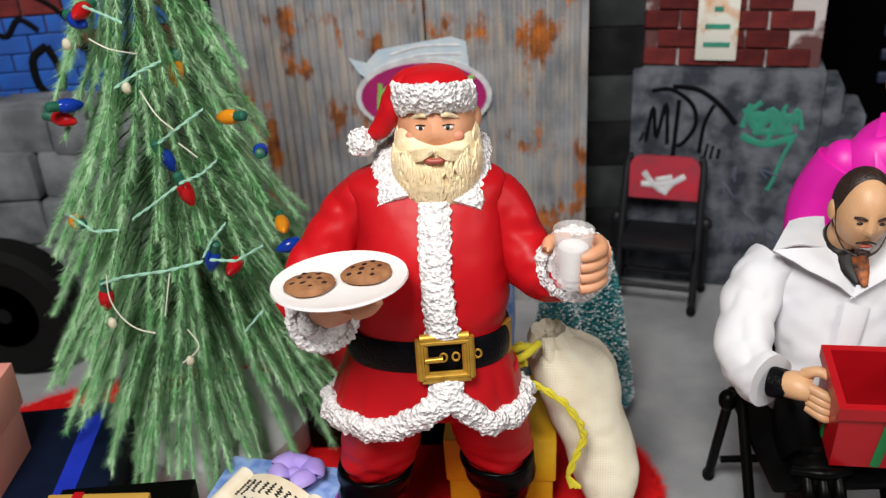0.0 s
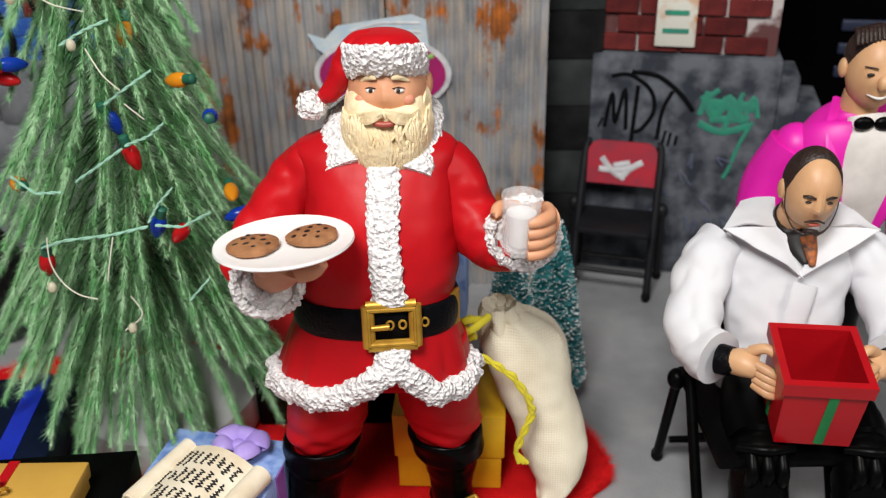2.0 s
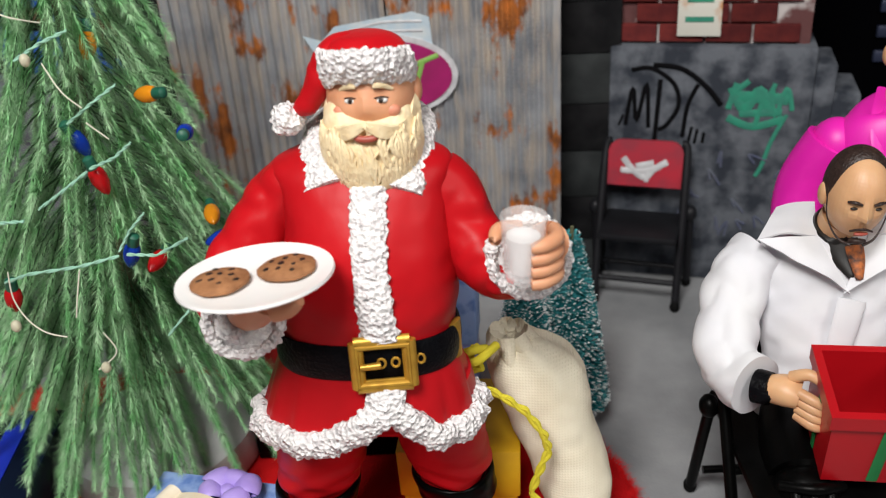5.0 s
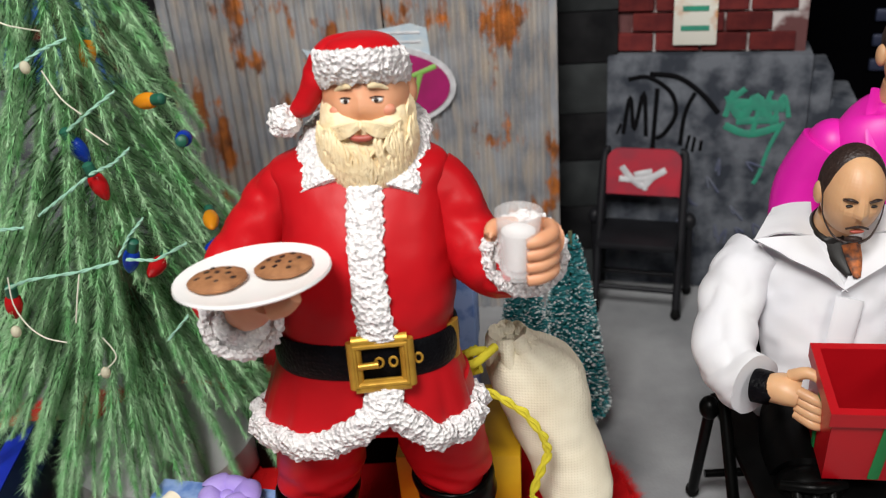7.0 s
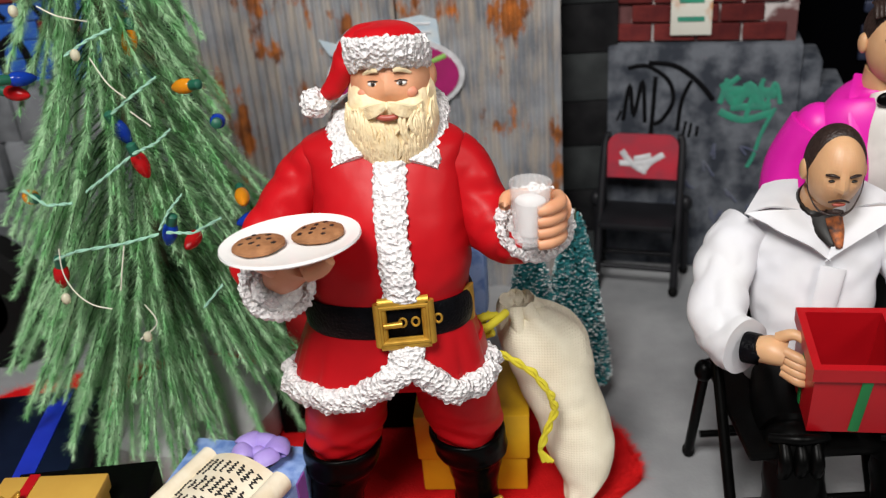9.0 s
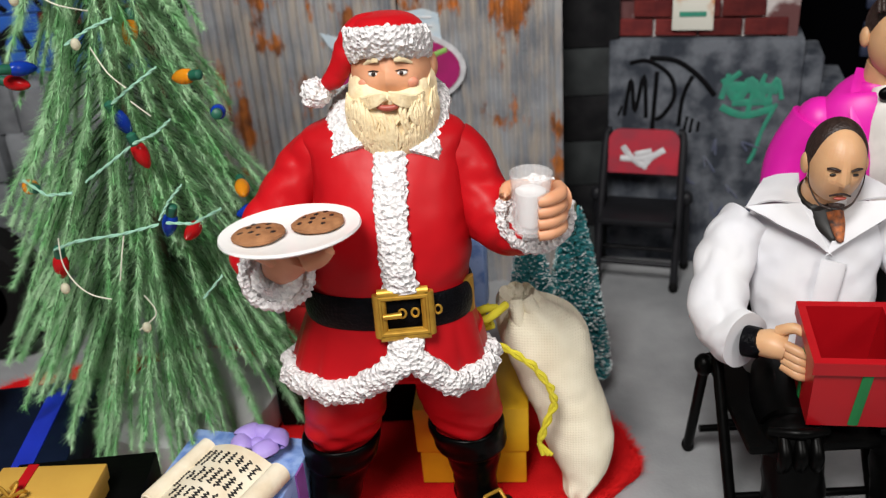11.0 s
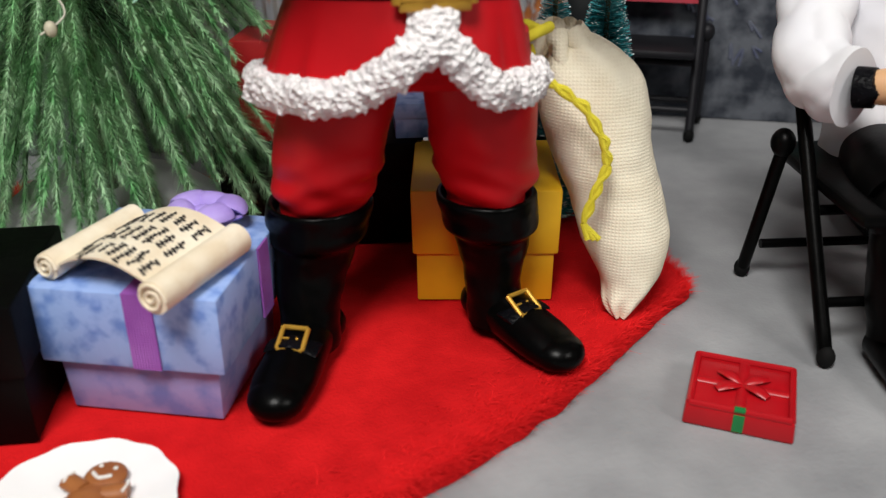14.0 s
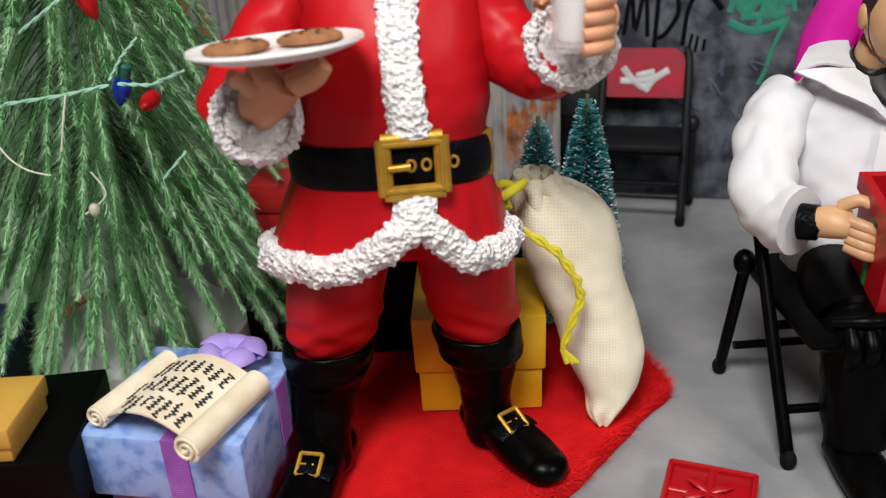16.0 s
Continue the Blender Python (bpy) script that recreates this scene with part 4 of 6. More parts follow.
# ---- seated figure in a white jacket, one mesh ----
def seated():
    s, cx = Mold(), 0.1335

    def cloth(p, g):
        return 0.0013 * noise.noise(Vector((p.x * 75, p.y * 75, p.z * 110))) + 0.0007 * noise.noise(p * 210)

    s.loft([(cx, 0.0270, 0.0410, 0.0215, 0.0150), (cx, 0.0275, 0.0470, 0.0212, 0.0150), (cx, 0.0290, 0.0560, 0.0200, 0.0140), (cx, 0.0310, 0.0680, 0.0205, 0.0135), (cx, 0.0330, 0.0800, 0.0215, 0.0130), (cx, 0.0350, 0.0890, 0.0225, 0.0118), (cx, 0.0360, 0.0950, 0.0190, 0.0100), (cx, 0.0360, 0.0985, 0.0120, 0.0085), (cx, 0.0350, 0.1010, 0.0070, 0.0070)], WHITE_CLOTH, 64, 8, 2.3, cloth)
    # front closing and stitched seam
    s.tube([(cx + 0.0022, 0.0195, 0.0835), (cx + 0.0005, 0.0172, 0.0760), (cx - 0.0020, 0.0145, 0.0620), (cx - 0.0030, 0.0120, 0.0450)], [(0.0042, 0.0009), (0.0040, 0.0010), (0.0036, 0.0010), (0.0034, 0.0010)], WHITE_CLOTH, 14, 8)
    for sx in (-1, 1):
        def w(x, y, z):
            return (cx + sx * (cx - x), y, z) if sx > 0 else (x, y, z)

        s.tube([w(0.1135, 0.0360, 0.0905), w(0.1075, 0.0330, 0.0855), w(0.1030, 0.0255, 0.0765), w(0.1005, 0.0155, 0.0682), w(0.1025, 0.0075, 0.0655), w(0.1058, 0.0028, 0.0652)], [0.0086, 0.0094, 0.0092, 0.0090, 0.0088, 0.0094], WHITE_CLOTH, 64, 16, fur=0.0015, freq=92, round_ends=False)
        # wristband, hand on the side of the box
        s.tube([w(0.1060, 0.0020, 0.0660), w(0.1095, -0.0005, 0.0665)], [0.0050, 0.0048], LEATHER, 20, 3)
        s.tube([w(0.1090, -0.0002, 0.0665), w(0.1130, -0.0020, 0.0672), w(0.1165, -0.0035, 0.0668)], [(0.0038, 0.0040), (0.0050, 0.0044), (0.0050, 0.0036)], TAN, 20, 5, ref=(0, 0, 1))
        for k in range(4):
            z = 0.0690 - 0.0024 * k
            s.tube([w(0.1155, -0.0058, z), w(0.1188, -0.0085 - 0.0004 * k, z - 0.0008), w(0.1212, -0.0098, z - 0.0018)], [0.0016, 0.0016, 0.0012], TAN, 12)
        s.tube([w(0.1145, -0.0015, 0.0712), w(0.1180, -0.0040, 0.0738), w(0.1208, -0.0060, 0.0728)], [0.0019, 0.0017, 0.0013], TAN, 12)
        # pointed collar and lapel, thin folded cloth
        neck, back, tip, notch, low, throat = (0.1290, 0.0425, 0.1045), (0.1175, 0.0415, 0.1035), (0.1085, 0.0255, 0.1010), (0.1175, 0.0215, 0.0965), (0.1345, 0.0186, 0.0860), (0.1262, 0.0285, 0.1000)
        for quad in ((neck, back, tip, throat), (throat, tip, notch, low)):
            q, grid, m = [Vector(w(*p)) for p in quad], [], 8
            up = (q[1] - q[0]).cross(q[3] - q[0]).normalized()
            up = up if up.z > 0 or up.y < -0.5 else -up
            for lay in (0, 1):
                for i in range(m + 1):
                    for j in range(m + 1):
                        u, v = i / m, j / m
                        p = q[0] * (1 - u) * (1 - v) + q[1] * u * (1 - v) + q[2] * u * v + q[3] * (1 - u) * v
                        grid.append(p + up * (0.0016 * math.sin(math.pi * u) * (0.4 + 0.6 * v) + 0.0010 * noise.noise(p * 150) - 0.0007 * lay))
            N, fs = (m + 1) ** 2, []
            for i in range(m):
                for j in range(m):
                    t = i * (m + 1) + j
                    fs += [(t, t + m + 1, t + m + 2, t + 1), (N + t, N + t + 1, N + t + m + 2, N + t + m + 1)]
            for i in range(m):
                for t, e in ((i, i + 1), (m * (m + 1) + i, m * (m + 1) + i + 1), (i * (m + 1), (i + 1) * (m + 1)), (i * (m + 1) + m, (i + 1) * (m + 1) + m)):
                    fs.append((t, e, N + e, N + t))
            s.add(grid, fs, WHITE_CLOTH)
        # legs with jointed knees
        lx = 0.1190 if sx < 0 else 0.1515
        s.tube([(cx + sx * 0.0085, 0.024, 0.0425), (lx - sx * 0.001, 0.006, 0.0425), (lx, -0.008, 0.0400)], [0.0098, 0.0098, 0.0096], BLACK, 26)
        s.blob((lx, -0.0125, 0.0385), (0.0098, 0.0086, 0.0096), BLACK, 24, 16)
        for o, r in ((-0.0046, 0.0022), (0.0, 0.0024), (0.0046, 0.0022)):
            s.tube([(lx + o, -0.0175, 0.0440), (lx + o, -0.0215, 0.0390), (lx + o, -0.0190, 0.0320)], [r * 0.8, r, r * 0.8], BLACK, 14)
        s.tube([(lx - 0.0085, -0.0160, 0.0450), (lx, -0.0195, 0.0468), (lx + 0.0085, -0.0160, 0.0450)], [0.0014, 0.0017, 0.0014], BLACK, 12)
        s.tube([(lx, -0.0125, 0.0370), (lx + 0.0005, -0.0165, 0.0240), (lx + 0.0005, -0.0205, 0.0100)], [0.0090, 0.0092, 0.0080], BLACK, 26, fur=0.0008, freq=160)
        s.tube([(lx, -0.0150, 0.0055), (lx, -0.0290, 0.0060), (lx, -0.0430, 0.0042)], [(0.0062, 0.0052), (0.0070, 0.0058), (0.0058, 0.0038)], BLACK, 20, ref=(0, 0, 1))
    s.tube([(cx - 0.0020, 0.0320, 0.1000), (cx + 0.0010, 0.0265, 0.0945), (cx + 0.0020, 0.0215, 0.0900)], [(0.0070, 0.0036), (0.0050, 0.0024), (0.0014, 0.0010)], DARK, 20)
    s.tube([(cx + 0.0022, 0.0250, 0.0985), (cx + 0.0028, 0.0222, 0.0945), (cx + 0.0030, 0.0190, 0.0905)], [(0.0026, 0.0014), (0.0022, 0.0012), (0.0010, 0.0008)], ORANGE_PRINT, 16)
    s.tube([(cx - 0.0005, 0.0350, 0.0980), (cx - 0.0002, 0.0300, 0.1060)], [0.0062, 0.0060], TAN, 20, 3)
    s.tube([(cx - 0.0005, 0.0345, 0.0985), (cx, 0.0325, 0.1015)], [0.0076, 0.0072], DARK, 20, 3)
    h = pose(cx + 0.0004, 0.0245, 0.1150, 7, 2, -3) @ Matrix.Diagonal((0.0083, 0.0102, 0.0122, 1))
    q = lambda x, y, z: tuple(h @ Vector((x, y, z)))  # noqa: E731
    head = Mold()
    head.sculpt((0, 0, 0), (1, 1, 1), TAN, [(0, -1, -0.12, 0.17, 0.15), (0, -1, 0.10, 0.06, 0.14), (0.42, -0.85, -0.05, 0.03, 0.25), (-0.42, -0.85, -0.05, 0.03, 0.25), (0.34, -0.92, 0.10, -0.06, 0.17), (-0.34, -0.92, 0.10, -0.06, 0.17), (0, -0.75, -0.75, 0.05, 0.3), (0, -0.9, 0.28, 0.03, 0.3), (0, -0.95, -0.42, 0.03, 0.16)])
    head.sculpt((0, 0.20, 0.13), (1.06, 0.94, 0.98), HAIR, [(0, -0.85, 0.5, -0.16, 0.50), (0.95, -0.3, 0.2, 0.02, 0.3), (-0.95, -0.3, 0.2, 0.02, 0.3)])
    for f, k in zip(head.f, head.m):
        s.add([q(*head.v[i]) for i in f], [tuple(range(len(f)))], head.slots[k])
    for sx in (-1, 1):
        s.blob(q(sx * 1.02, 0.16, -0.08), (0.0014, 0.0024, 0.0034), TAN)
        s.tube([q(sx * 1.0, -0.12, 0.1), q(sx * 0.95, -0.36, -0.42), q(sx * 0.62, -0.68, -0.82), q(sx * 0.2, -0.88, -0.92)], [0.0002, 0.0002, 0.0003, 0.0005], HAIR, 8)
        s.blob(q(sx * 0.37, -0.90, 0.06), (0.0011, 0.0006, 0.0004), DARK, 12, 8)
        s.tube([q(sx * 0.18, -1.00, 0.20), q(sx * 0.40, -0.96, 0.24), q(sx * 0.60, -0.84, 0.20)], [0.0003, 0.0005, 0.0003], HAIR, 8)
    s.tube([q(-0.36, -0.93, -0.52), q(0, -1.06, -0.40), q(0.36, -0.93, -0.52)], [0.0003, 0.0004, 0.0003], HAIR, 8)
    s.blob(q(0, -0.98, -0.56), (0.0020, 0.0008, 0.0006), LIP, 14, 8)
    s.tube([q(-0.25, -0.80, -0.85), q(0, -0.92, -0.80), q(0.25, -0.80, -0.85)], [0.0006, 0.0009, 0.0006], HAIR, 10)
    return s


single("toy_figure", seated(), "seated figure in white cloth jacket on a black folding chair", "figure")


# ---- standing figure in a pink jacket, one mesh ----
def standing():
    s = Mold()
    X, Y = 0.1595, 0.066
    s.tube([(X, Y + 0.006, 0.070), (X, Y + 0.004, 0.088), (X, Y, 0.104), (X, Y, 0.117), (X, Y + 0.002, 0.124), (X, Y + 0.002, 0.128)], [(0.0155, 0.0115), (0.0165, 0.0125), (0.0195, 0.0140), (0.0195, 0.0130), (0.0140, 0.0105), (0.0075, 0.0075)], PINK, 30)
    s.tube([(X + 0.003, Y - 0.0065, 0.075), (X + 0.003, Y - 0.0095, 0.090), (X + 0.003, Y - 0.0118, 0.104), (X + 0.003, Y - 0.0105, 0.118), (X + 0.002, Y - 0.006, 0.1275)], [(0.0085, 0.003), (0.0090, 0.003), (0.0105, 0.0035), (0.0100, 0.004), (0.0065, 0.004)], SHIRT, 20)
    for sx in (-1, 1):
        s.blob((X + sx * 0.0175, Y + 0.002, 0.1135), (0.0080, 0.0084, 0.0084), PINK)
        s.tube([(X + sx * 0.0190, Y + 0.002, 0.114), (X + sx * 0.0255, Y + 0.004, 0.0990), (X + sx * 0.0275, Y + 0.001, 0.084), (X + sx * 0.0255, Y - 0.006, 0.074)], [0.0085, 0.0084, 0.0076, 0.0062], PINK, 22)
        s.blob((X + sx * 0.0255, Y - 0.009, 0.069), (0.0048, 0.0050, 0.0065), TAN)
        s.tube([(X + sx * 0.004, Y + 0.004, 0.130), (X + 0.003 + sx * 0.0105, Y - 0.0075, 0.121), (X + 0.003 + sx * 0.0095, Y - 0.0135, 0.106), (X + 0.003 + sx * 0.0070, Y - 0.0110, 0.088)], [(0.0010, 0.003), (0.0012, 0.0046), (0.0012, 0.0040), (0.001, 0.002)], PINK, 12, ref=(sx, -0.4, 0))
        s.tube([(X + sx * 0.0085, Y + 0.006, 0.072), (X + sx * 0.0095, Y + 0.004, 0.040), (X + sx * 0.0105, Y + 0.005, 0.010)], [0.0098, 0.0085, 0.0065], BLACK, 20)
        s.tube([(X + sx * 0.0105, Y + 0.009, 0.0050), (X + sx * 0.0115, Y - 0.005, 0.0050), (X + sx * 0.0120, Y - 0.016, 0.0036)], [(0.0055, 0.0048), (0.0060, 0.0048), (0.0050, 0.0034)], BLACK, 18, ref=(0, 0, 1))
        s.blob((X + 0.002 + sx * 0.0034, Y - 0.0125, 0.1268), (0.0034, 0.0016, 0.0024), BLACK)
    s.tube([(X - 0.010, Y - 0.006, 0.0745), (X + 0.003, Y - 0.0105, 0.0735), (X + 0.015, Y - 0.006, 0.0745)], [(0.0008, 0.0025)] * 3, GOLD, 10, ref=(0, 0, 1))
    s.tube([(X + 0.001, Y + 0.001, 0.126), (X + 0.001, Y - 0.001, 0.134)], [0.0064, 0.0062], TAN, 16, 3)
    h = pose(X + 0.0022, Y - 0.004, 0.1428, 2, 0, -6)
    q = lambda x, y, z: tuple(h @ Vector((x, y, z)))  # noqa: E731
    s.sculpt(q(0, 0, 0), (0.0090, 0.0102, 0.0132), TAN, [(0, -1, -0.10, 0.16, 0.15), (0, -1, 0.10, 0.05, 0.13), (0.4, -0.85, -0.1, 0.04, 0.25), (-0.4, -0.85, -0.1, 0.04, 0.25), (0.36, -0.92, 0.12, -0.05, 0.17), (-0.36, -0.92, 0.12, -0.05, 0.17), (0, -0.75, -0.75, 0.08, 0.25)])
    s.sculpt(q(0, 0.0030, 0.0042), (0.0098, 0.0094, 0.0104), HAIR, [(0, -0.8, 0.75, 0.10, 0.4), (-0.6, -0.7, 0.6, 0.05, 0.3)])
    for k in range(14):
        s.tube([q(-0.0085 + 0.0013 * k, -0.0052, 0.0118 - 0.00035 * abs(k - 6)), q(-0.0080 + 0.0012 * k, -0.001, 0.0150 - 0.0003 * abs(k - 6)), q(-0.0075 + 0.0011 * k, 0.005, 0.0142 - 0.0003 * abs(k - 6))], [0.0006, 0.0009, 0.0005], HAIR, 8)
    for sx in (-1, 1):
        s.blob(q(sx * 0.0097, 0.0018, 0), (0.0016, 0.0025, 0.0034), TAN)
        s.blob(q(sx * 0.0038, -0.0096, 0.0012), (0.0013, 0.0006, 0.0006), DARK, 10, 8)
        s.tube([q(sx * 0.0020, -0.0100, 0.0034), q(sx * 0.0058, -0.0082, 0.0036)], [0.0003, 0.0002], HAIR, 8)
    s.blob(q(0, -0.0108, -0.0014), (0.0016, 0.0021, 0.0026), TAN)
    s.tube([q(-0.0036, -0.0086, -0.0058), q(0, -0.0102, -0.0066), q(0.0036, -0.0086, -0.0058)], [0.0002, 0.0005, 0.0002], EYE, 10)
    return s


single("toy_figure", standing(), "standing figure in hot pink jacket with black bow tie", "figure")


# ---- folding chairs ----
def chair(place, rz, width, lean, height, frame_mat, label, pad=None):
    ob = thing("folding_chair", place, label, "chair", rz, "folding chairs")
    w, mid = width / 2, 0.70
    for sx in (-1, 1):
        mo = Mold()
        mo.tube([(sx * w, 0, 0.002), (sx * w, lean * mid, height * mid), (sx * w * 0.97, lean, height * 0.97), (sx * w * 0.86, lean * 1.02, height)], [0.0019] * 4, frame_mat, 12, 6)
        part("upright", mo, ob)
        mo = Mold()
        mo.tube([(sx * (w + 0.003), lean * 0.98, 0.002), (sx * (w + 0.003), lean * 0.72, height * 0.56)], [0.0018, 0.0018], frame_mat, 12, 3)
        mo.blob((sx * (w + 0.003), lean * 0.73, height * 0.58), (0.0032, 0.0036, 0.0040), frame_mat, 12, 8)
        part("rear_leg", mo, ob)
        for y in (0.0, lean * 0.98):
            mo = Mold()
            mo.blob((sx * (w + (0.003 if y else 0)), y, 0.0028), (0.0023, 0.0023, 0.0030), RUBBER, 12, 8)
            part("foot_cap", mo, ob, "black rubber foot")
    for y, z, r in ((lean * 0.17, height * 0.17, 0.0014), (lean * 0.92, height * 0.15, 0.0014), (lean * 0.42, height * 0.42, 0.0014)):
        mo = Mold()
        mo.tube([(-w, y, z), (w, y, z)], [r, r], frame_mat, 10, 2, ref=(0, 0, 1))
        part("crossbar", mo, ob)
    mo = Mold()
    mo.box((0, lean * 0.50, height * 0.50), (width - 0.002, lean * 0.98 + 0.004, 0.0035), frame_mat, bevel=0.0014)
    part("seat", mo, ob)
    back = Mold()
    m = pose(0, lean * 0.97 - 0.0008, height * 0.855, -8, 0, 0)
    k = 10
    outline = [(-w * 0.9, -height * 0.13), (w * 0.9, -height * 0.13)] + [(w * 0.9 - 0.006 * (1 - math.cos(i / k * math.pi / 2)), height * 0.10 + 0.006 * math.sin(i / k * math.pi / 2) - 0.001) for i in range(k + 1)]
    outline += [(-x, z) for x, z in outline[:1:-1]]
    back.slab(outline, pad or frame_mat, m, 0.0022)
    b = part("backrest", back, ob, "worn red painted panel" if pad else "")
    if pad:
        mo = Mold()
        e = m @ pose(0, -0.0024, 0)
        for pts, wd in (([(-0.010, 0.004), (-0.006, -0.001), (0.0, -0.005), (0.004, -0.001), (0.010, 0.003)], 0.0030), ([(-0.011, -0.002), (0.0, -0.002), (0.007, 0.001)], 0.0028), ([(0.001, -0.002), (0.001, -0.007)], 0.0022), ([(-0.004, 0.0), (0.004, 0.002)], 0.003)):
            stroke(mo, pts, wd, PALE, e)
        part("emblem", mo, b, "chipped white emblem")
    return ob


chair((0.1255, -0.0165, 0), 4, 0.045, 0.050, 0.080, BLACK, "black folding chair under the seated figure")
chair((0.0915, 0.154, 0), -14, 0.0375, 0.026, 0.0728, GREY_METAL, "dark grey folding chair with worn red backrest by the wall", PAD_RED)


# ---- boxes ----
def gift_box(place, rz, size, lid_h, mat, lid_mat, label, over=0.0016, taper=0.96):
    """A card box on the floor with a deep lid that stands over its sides."""
    w, d, h = size
    ob = thing("gift_box", place, label, "box", rz, "gift boxes")
    mo = Mold()
    mo.box((0, 0, (h - lid_h * 0.5) / 2), (w, d, h - lid_h * 0.5), mat, bevel=0.0005, taper=taper)
    part("body", mo, ob)
    mo = Mold()
    mo.box((0, 0, h - lid_h / 2), (w + 2 * over, d + 2 * over, lid_h), lid_mat, bevel=0.0006, taper=0.985)
    return ob, part("lid", mo, ob)


blue_box, _ = gift_box((-0.0556, -0.0262, RUG), -8.5, (0.0375, 0.037, 0.0325), 0.0185, LILAC_PAPER, BLUE_PAPER, "mottled blue card gift box with purple ribbon on the red felt", 0.0024, 0.94)
mo = Mold()
mo.box((0.004, -0.0212, 0.0235), (0.0062, 0.0005, 0.0178), RIBBON)
mo.box((0.004, 0.0, 0.03265), (0.0062, 0.043, 0.0005), RIBBON)
mo.box((0.0214, 0.006, 0.0235), (0.0005, 0.0062, 0.0178), RIBBON)
part("ribbon", mo, blue_box, "purple woven ribbon")
mo = Mold()
for a, l in ((20, 0.0090), (80, 0.007), (140, 0.0090), (205, 0.0075), (-40, 0.0075)):
    c, sn = math.cos(radians(a)), math.sin(radians(a))
    mo.tube([(0.006, 0.011, 0.0345), (0.006 + l * 0.55 * c, 0.011 + l * 0.55 * sn, 0.0392), (0.006 + l * c, 0.011 + l * sn, 0.0372), (0.006 + l * 0.6 * c, 0.011 + l * 0.6 * sn, 0.0348)], [(0.0014, 0.0008), (0.0036, 0.0011), (0.0040, 0.0012), (0.0018, 0.0008)], BOW, 14, 6, ref=(0, 0, 1))
mo.blob((0.006, 0.011, 0.0365), (0.0028, 0.0028, 0.0024), BOW)
part("bow", mo, blue_box, "lilac ribbon bow")

yellow_box, _ = gift_box((0.0188, 0.0255, RUG), 0, (0.0370, 0.037, 0.0330), 0.0185, YELLOW, YELLOW, "mustard yellow card gift box behind the boots", 0.0012, 0.99)
black_box, _ = gift_box((-0.1015, -0.0385, RUG), 8, (0.0420, 0.0370, 0.0340), 0.017, BLACK_CARD, BLACK_CARD, "matt black card box on the red felt", 0.0012, 0.985)
gold_box, _ = gift_box((-0.1050, -0.0455, RUG + 0.034), 3, (0.0310, 0.0215, 0.0095), 0.0055, OCHRE, OCHRE, "flat ochre card box with red ribbon on the black box", 0.0009, 0.99)
mo = Mold()
mo.box((-0.0065, 0, 0.0097), (0.0032, 0.0236, 0.0004), RED_TOY)
part("ribbon", mo, gold_box, "narrow red ribbon")
mo = Mold()
for k in range(5):
    mo.tube([(-0.0065, -0.004, 0.0105), (-0.0065 + 0.004 * math.cos(k * 1.3), -0.004 + 0.004 * math.sin(k * 1.3), 0.0130), (-0.0065 + 0.0045 * math.cos(k * 1.3 + 0.6), -0.004 + 0.0045 * math.sin(k * 1.3 + 0.6), 0.0108)], [0.0006] * 3, GOLD, 8)
part("bow", mo, gold_box, "small gold bow")

salmon, _ = gift_box((-0.1660, -0.0150, 0.036), 6, (0.0360, 0.032, 0.036), 0.017, SALMON, SALMON, "salmon pink card box standing on the navy box", 0.0014, 0.97)
navy, _ = gift_box((-0.1480, 0.0000, RUG), 10, (0.060, 0.050, 0.031), 0.014, NAVY, NAVY, "navy card box with royal blue ribbon", 0.001, 0.98)
mo = Mold()
mo.box((0.017, 0, 0.0312), (0.007, 0.0525, 0.0005), BLUE_RIBBON)
mo.box((0.017, -0.0263, 0.0190), (0.007, 0.0005, 0.024), BLUE_RIBBON)
part("ribbon", mo, navy, "royal blue satin ribbon")
gift_box((-0.0300, 0.0560, RUG), 3, (0.060, 0.028, 0.033), 0.012, BLACK_CARD, BLACK_CARD, "wide matt black box behind the figure", 0.001, 0.99)
gift_box((-0.0330, 0.0560, RUG + 0.033), -4, (0.036, 0.026, 0.030), 0.010, RED_CARD, RED_CARD, "dark red card box standing on the black box", 0.001, 0.99)
gift_box((0.0040, 0.0580, RUG + 0.033), 6, (0.024, 0.022, 0.011), 0.005, BLUE_PAPER, BLUE_PAPER, "small blue card box on the black box", 0.0006, 0.99)
gift_box((0.0130, 0.0620, RUG), -3, (0.020, 0.014, 0.071), 0.030, LILAC_PAPER, BLUE_PAPER, "tall mottled lilac and blue box behind the figure", 0.0008, 0.99)

spotted, _ = gift_box((0.1560, 0.0440, 0), -6, (0.0130, 0.0120, 0.0190), 0.006, ICING, ICING, "small white card box with red spots on the floor", 0.0006, 0.99)
for x, z in ((-0.0048, 0.0030), (-0.0046, 0.0098), (0.0010, 0.0065), (0.0045, 0.0105), (0.0042, 0.0026)):
    mo = Mold()
    mo.lathe((x, -0.0060, z), [(0.0019, 0), (0.0019, 0.0002), (0.0002, 0.00025)], RED_TOY, 16, turn=(90, 0, 0))
    part("spot", mo, spotted, "red printed spot")

# open red box held by the seated figure, and its lid on the floor
held = thing("open_gift_box", (0.1435, 0.0135, 0.0365), "open glossy red gift box with green stripe held on the lap", "box")
held.matrix_world = pose(0.1326, -0.0062, 0.0500, 10, 0, -4) @ Matrix.Scale(1.08, 4)


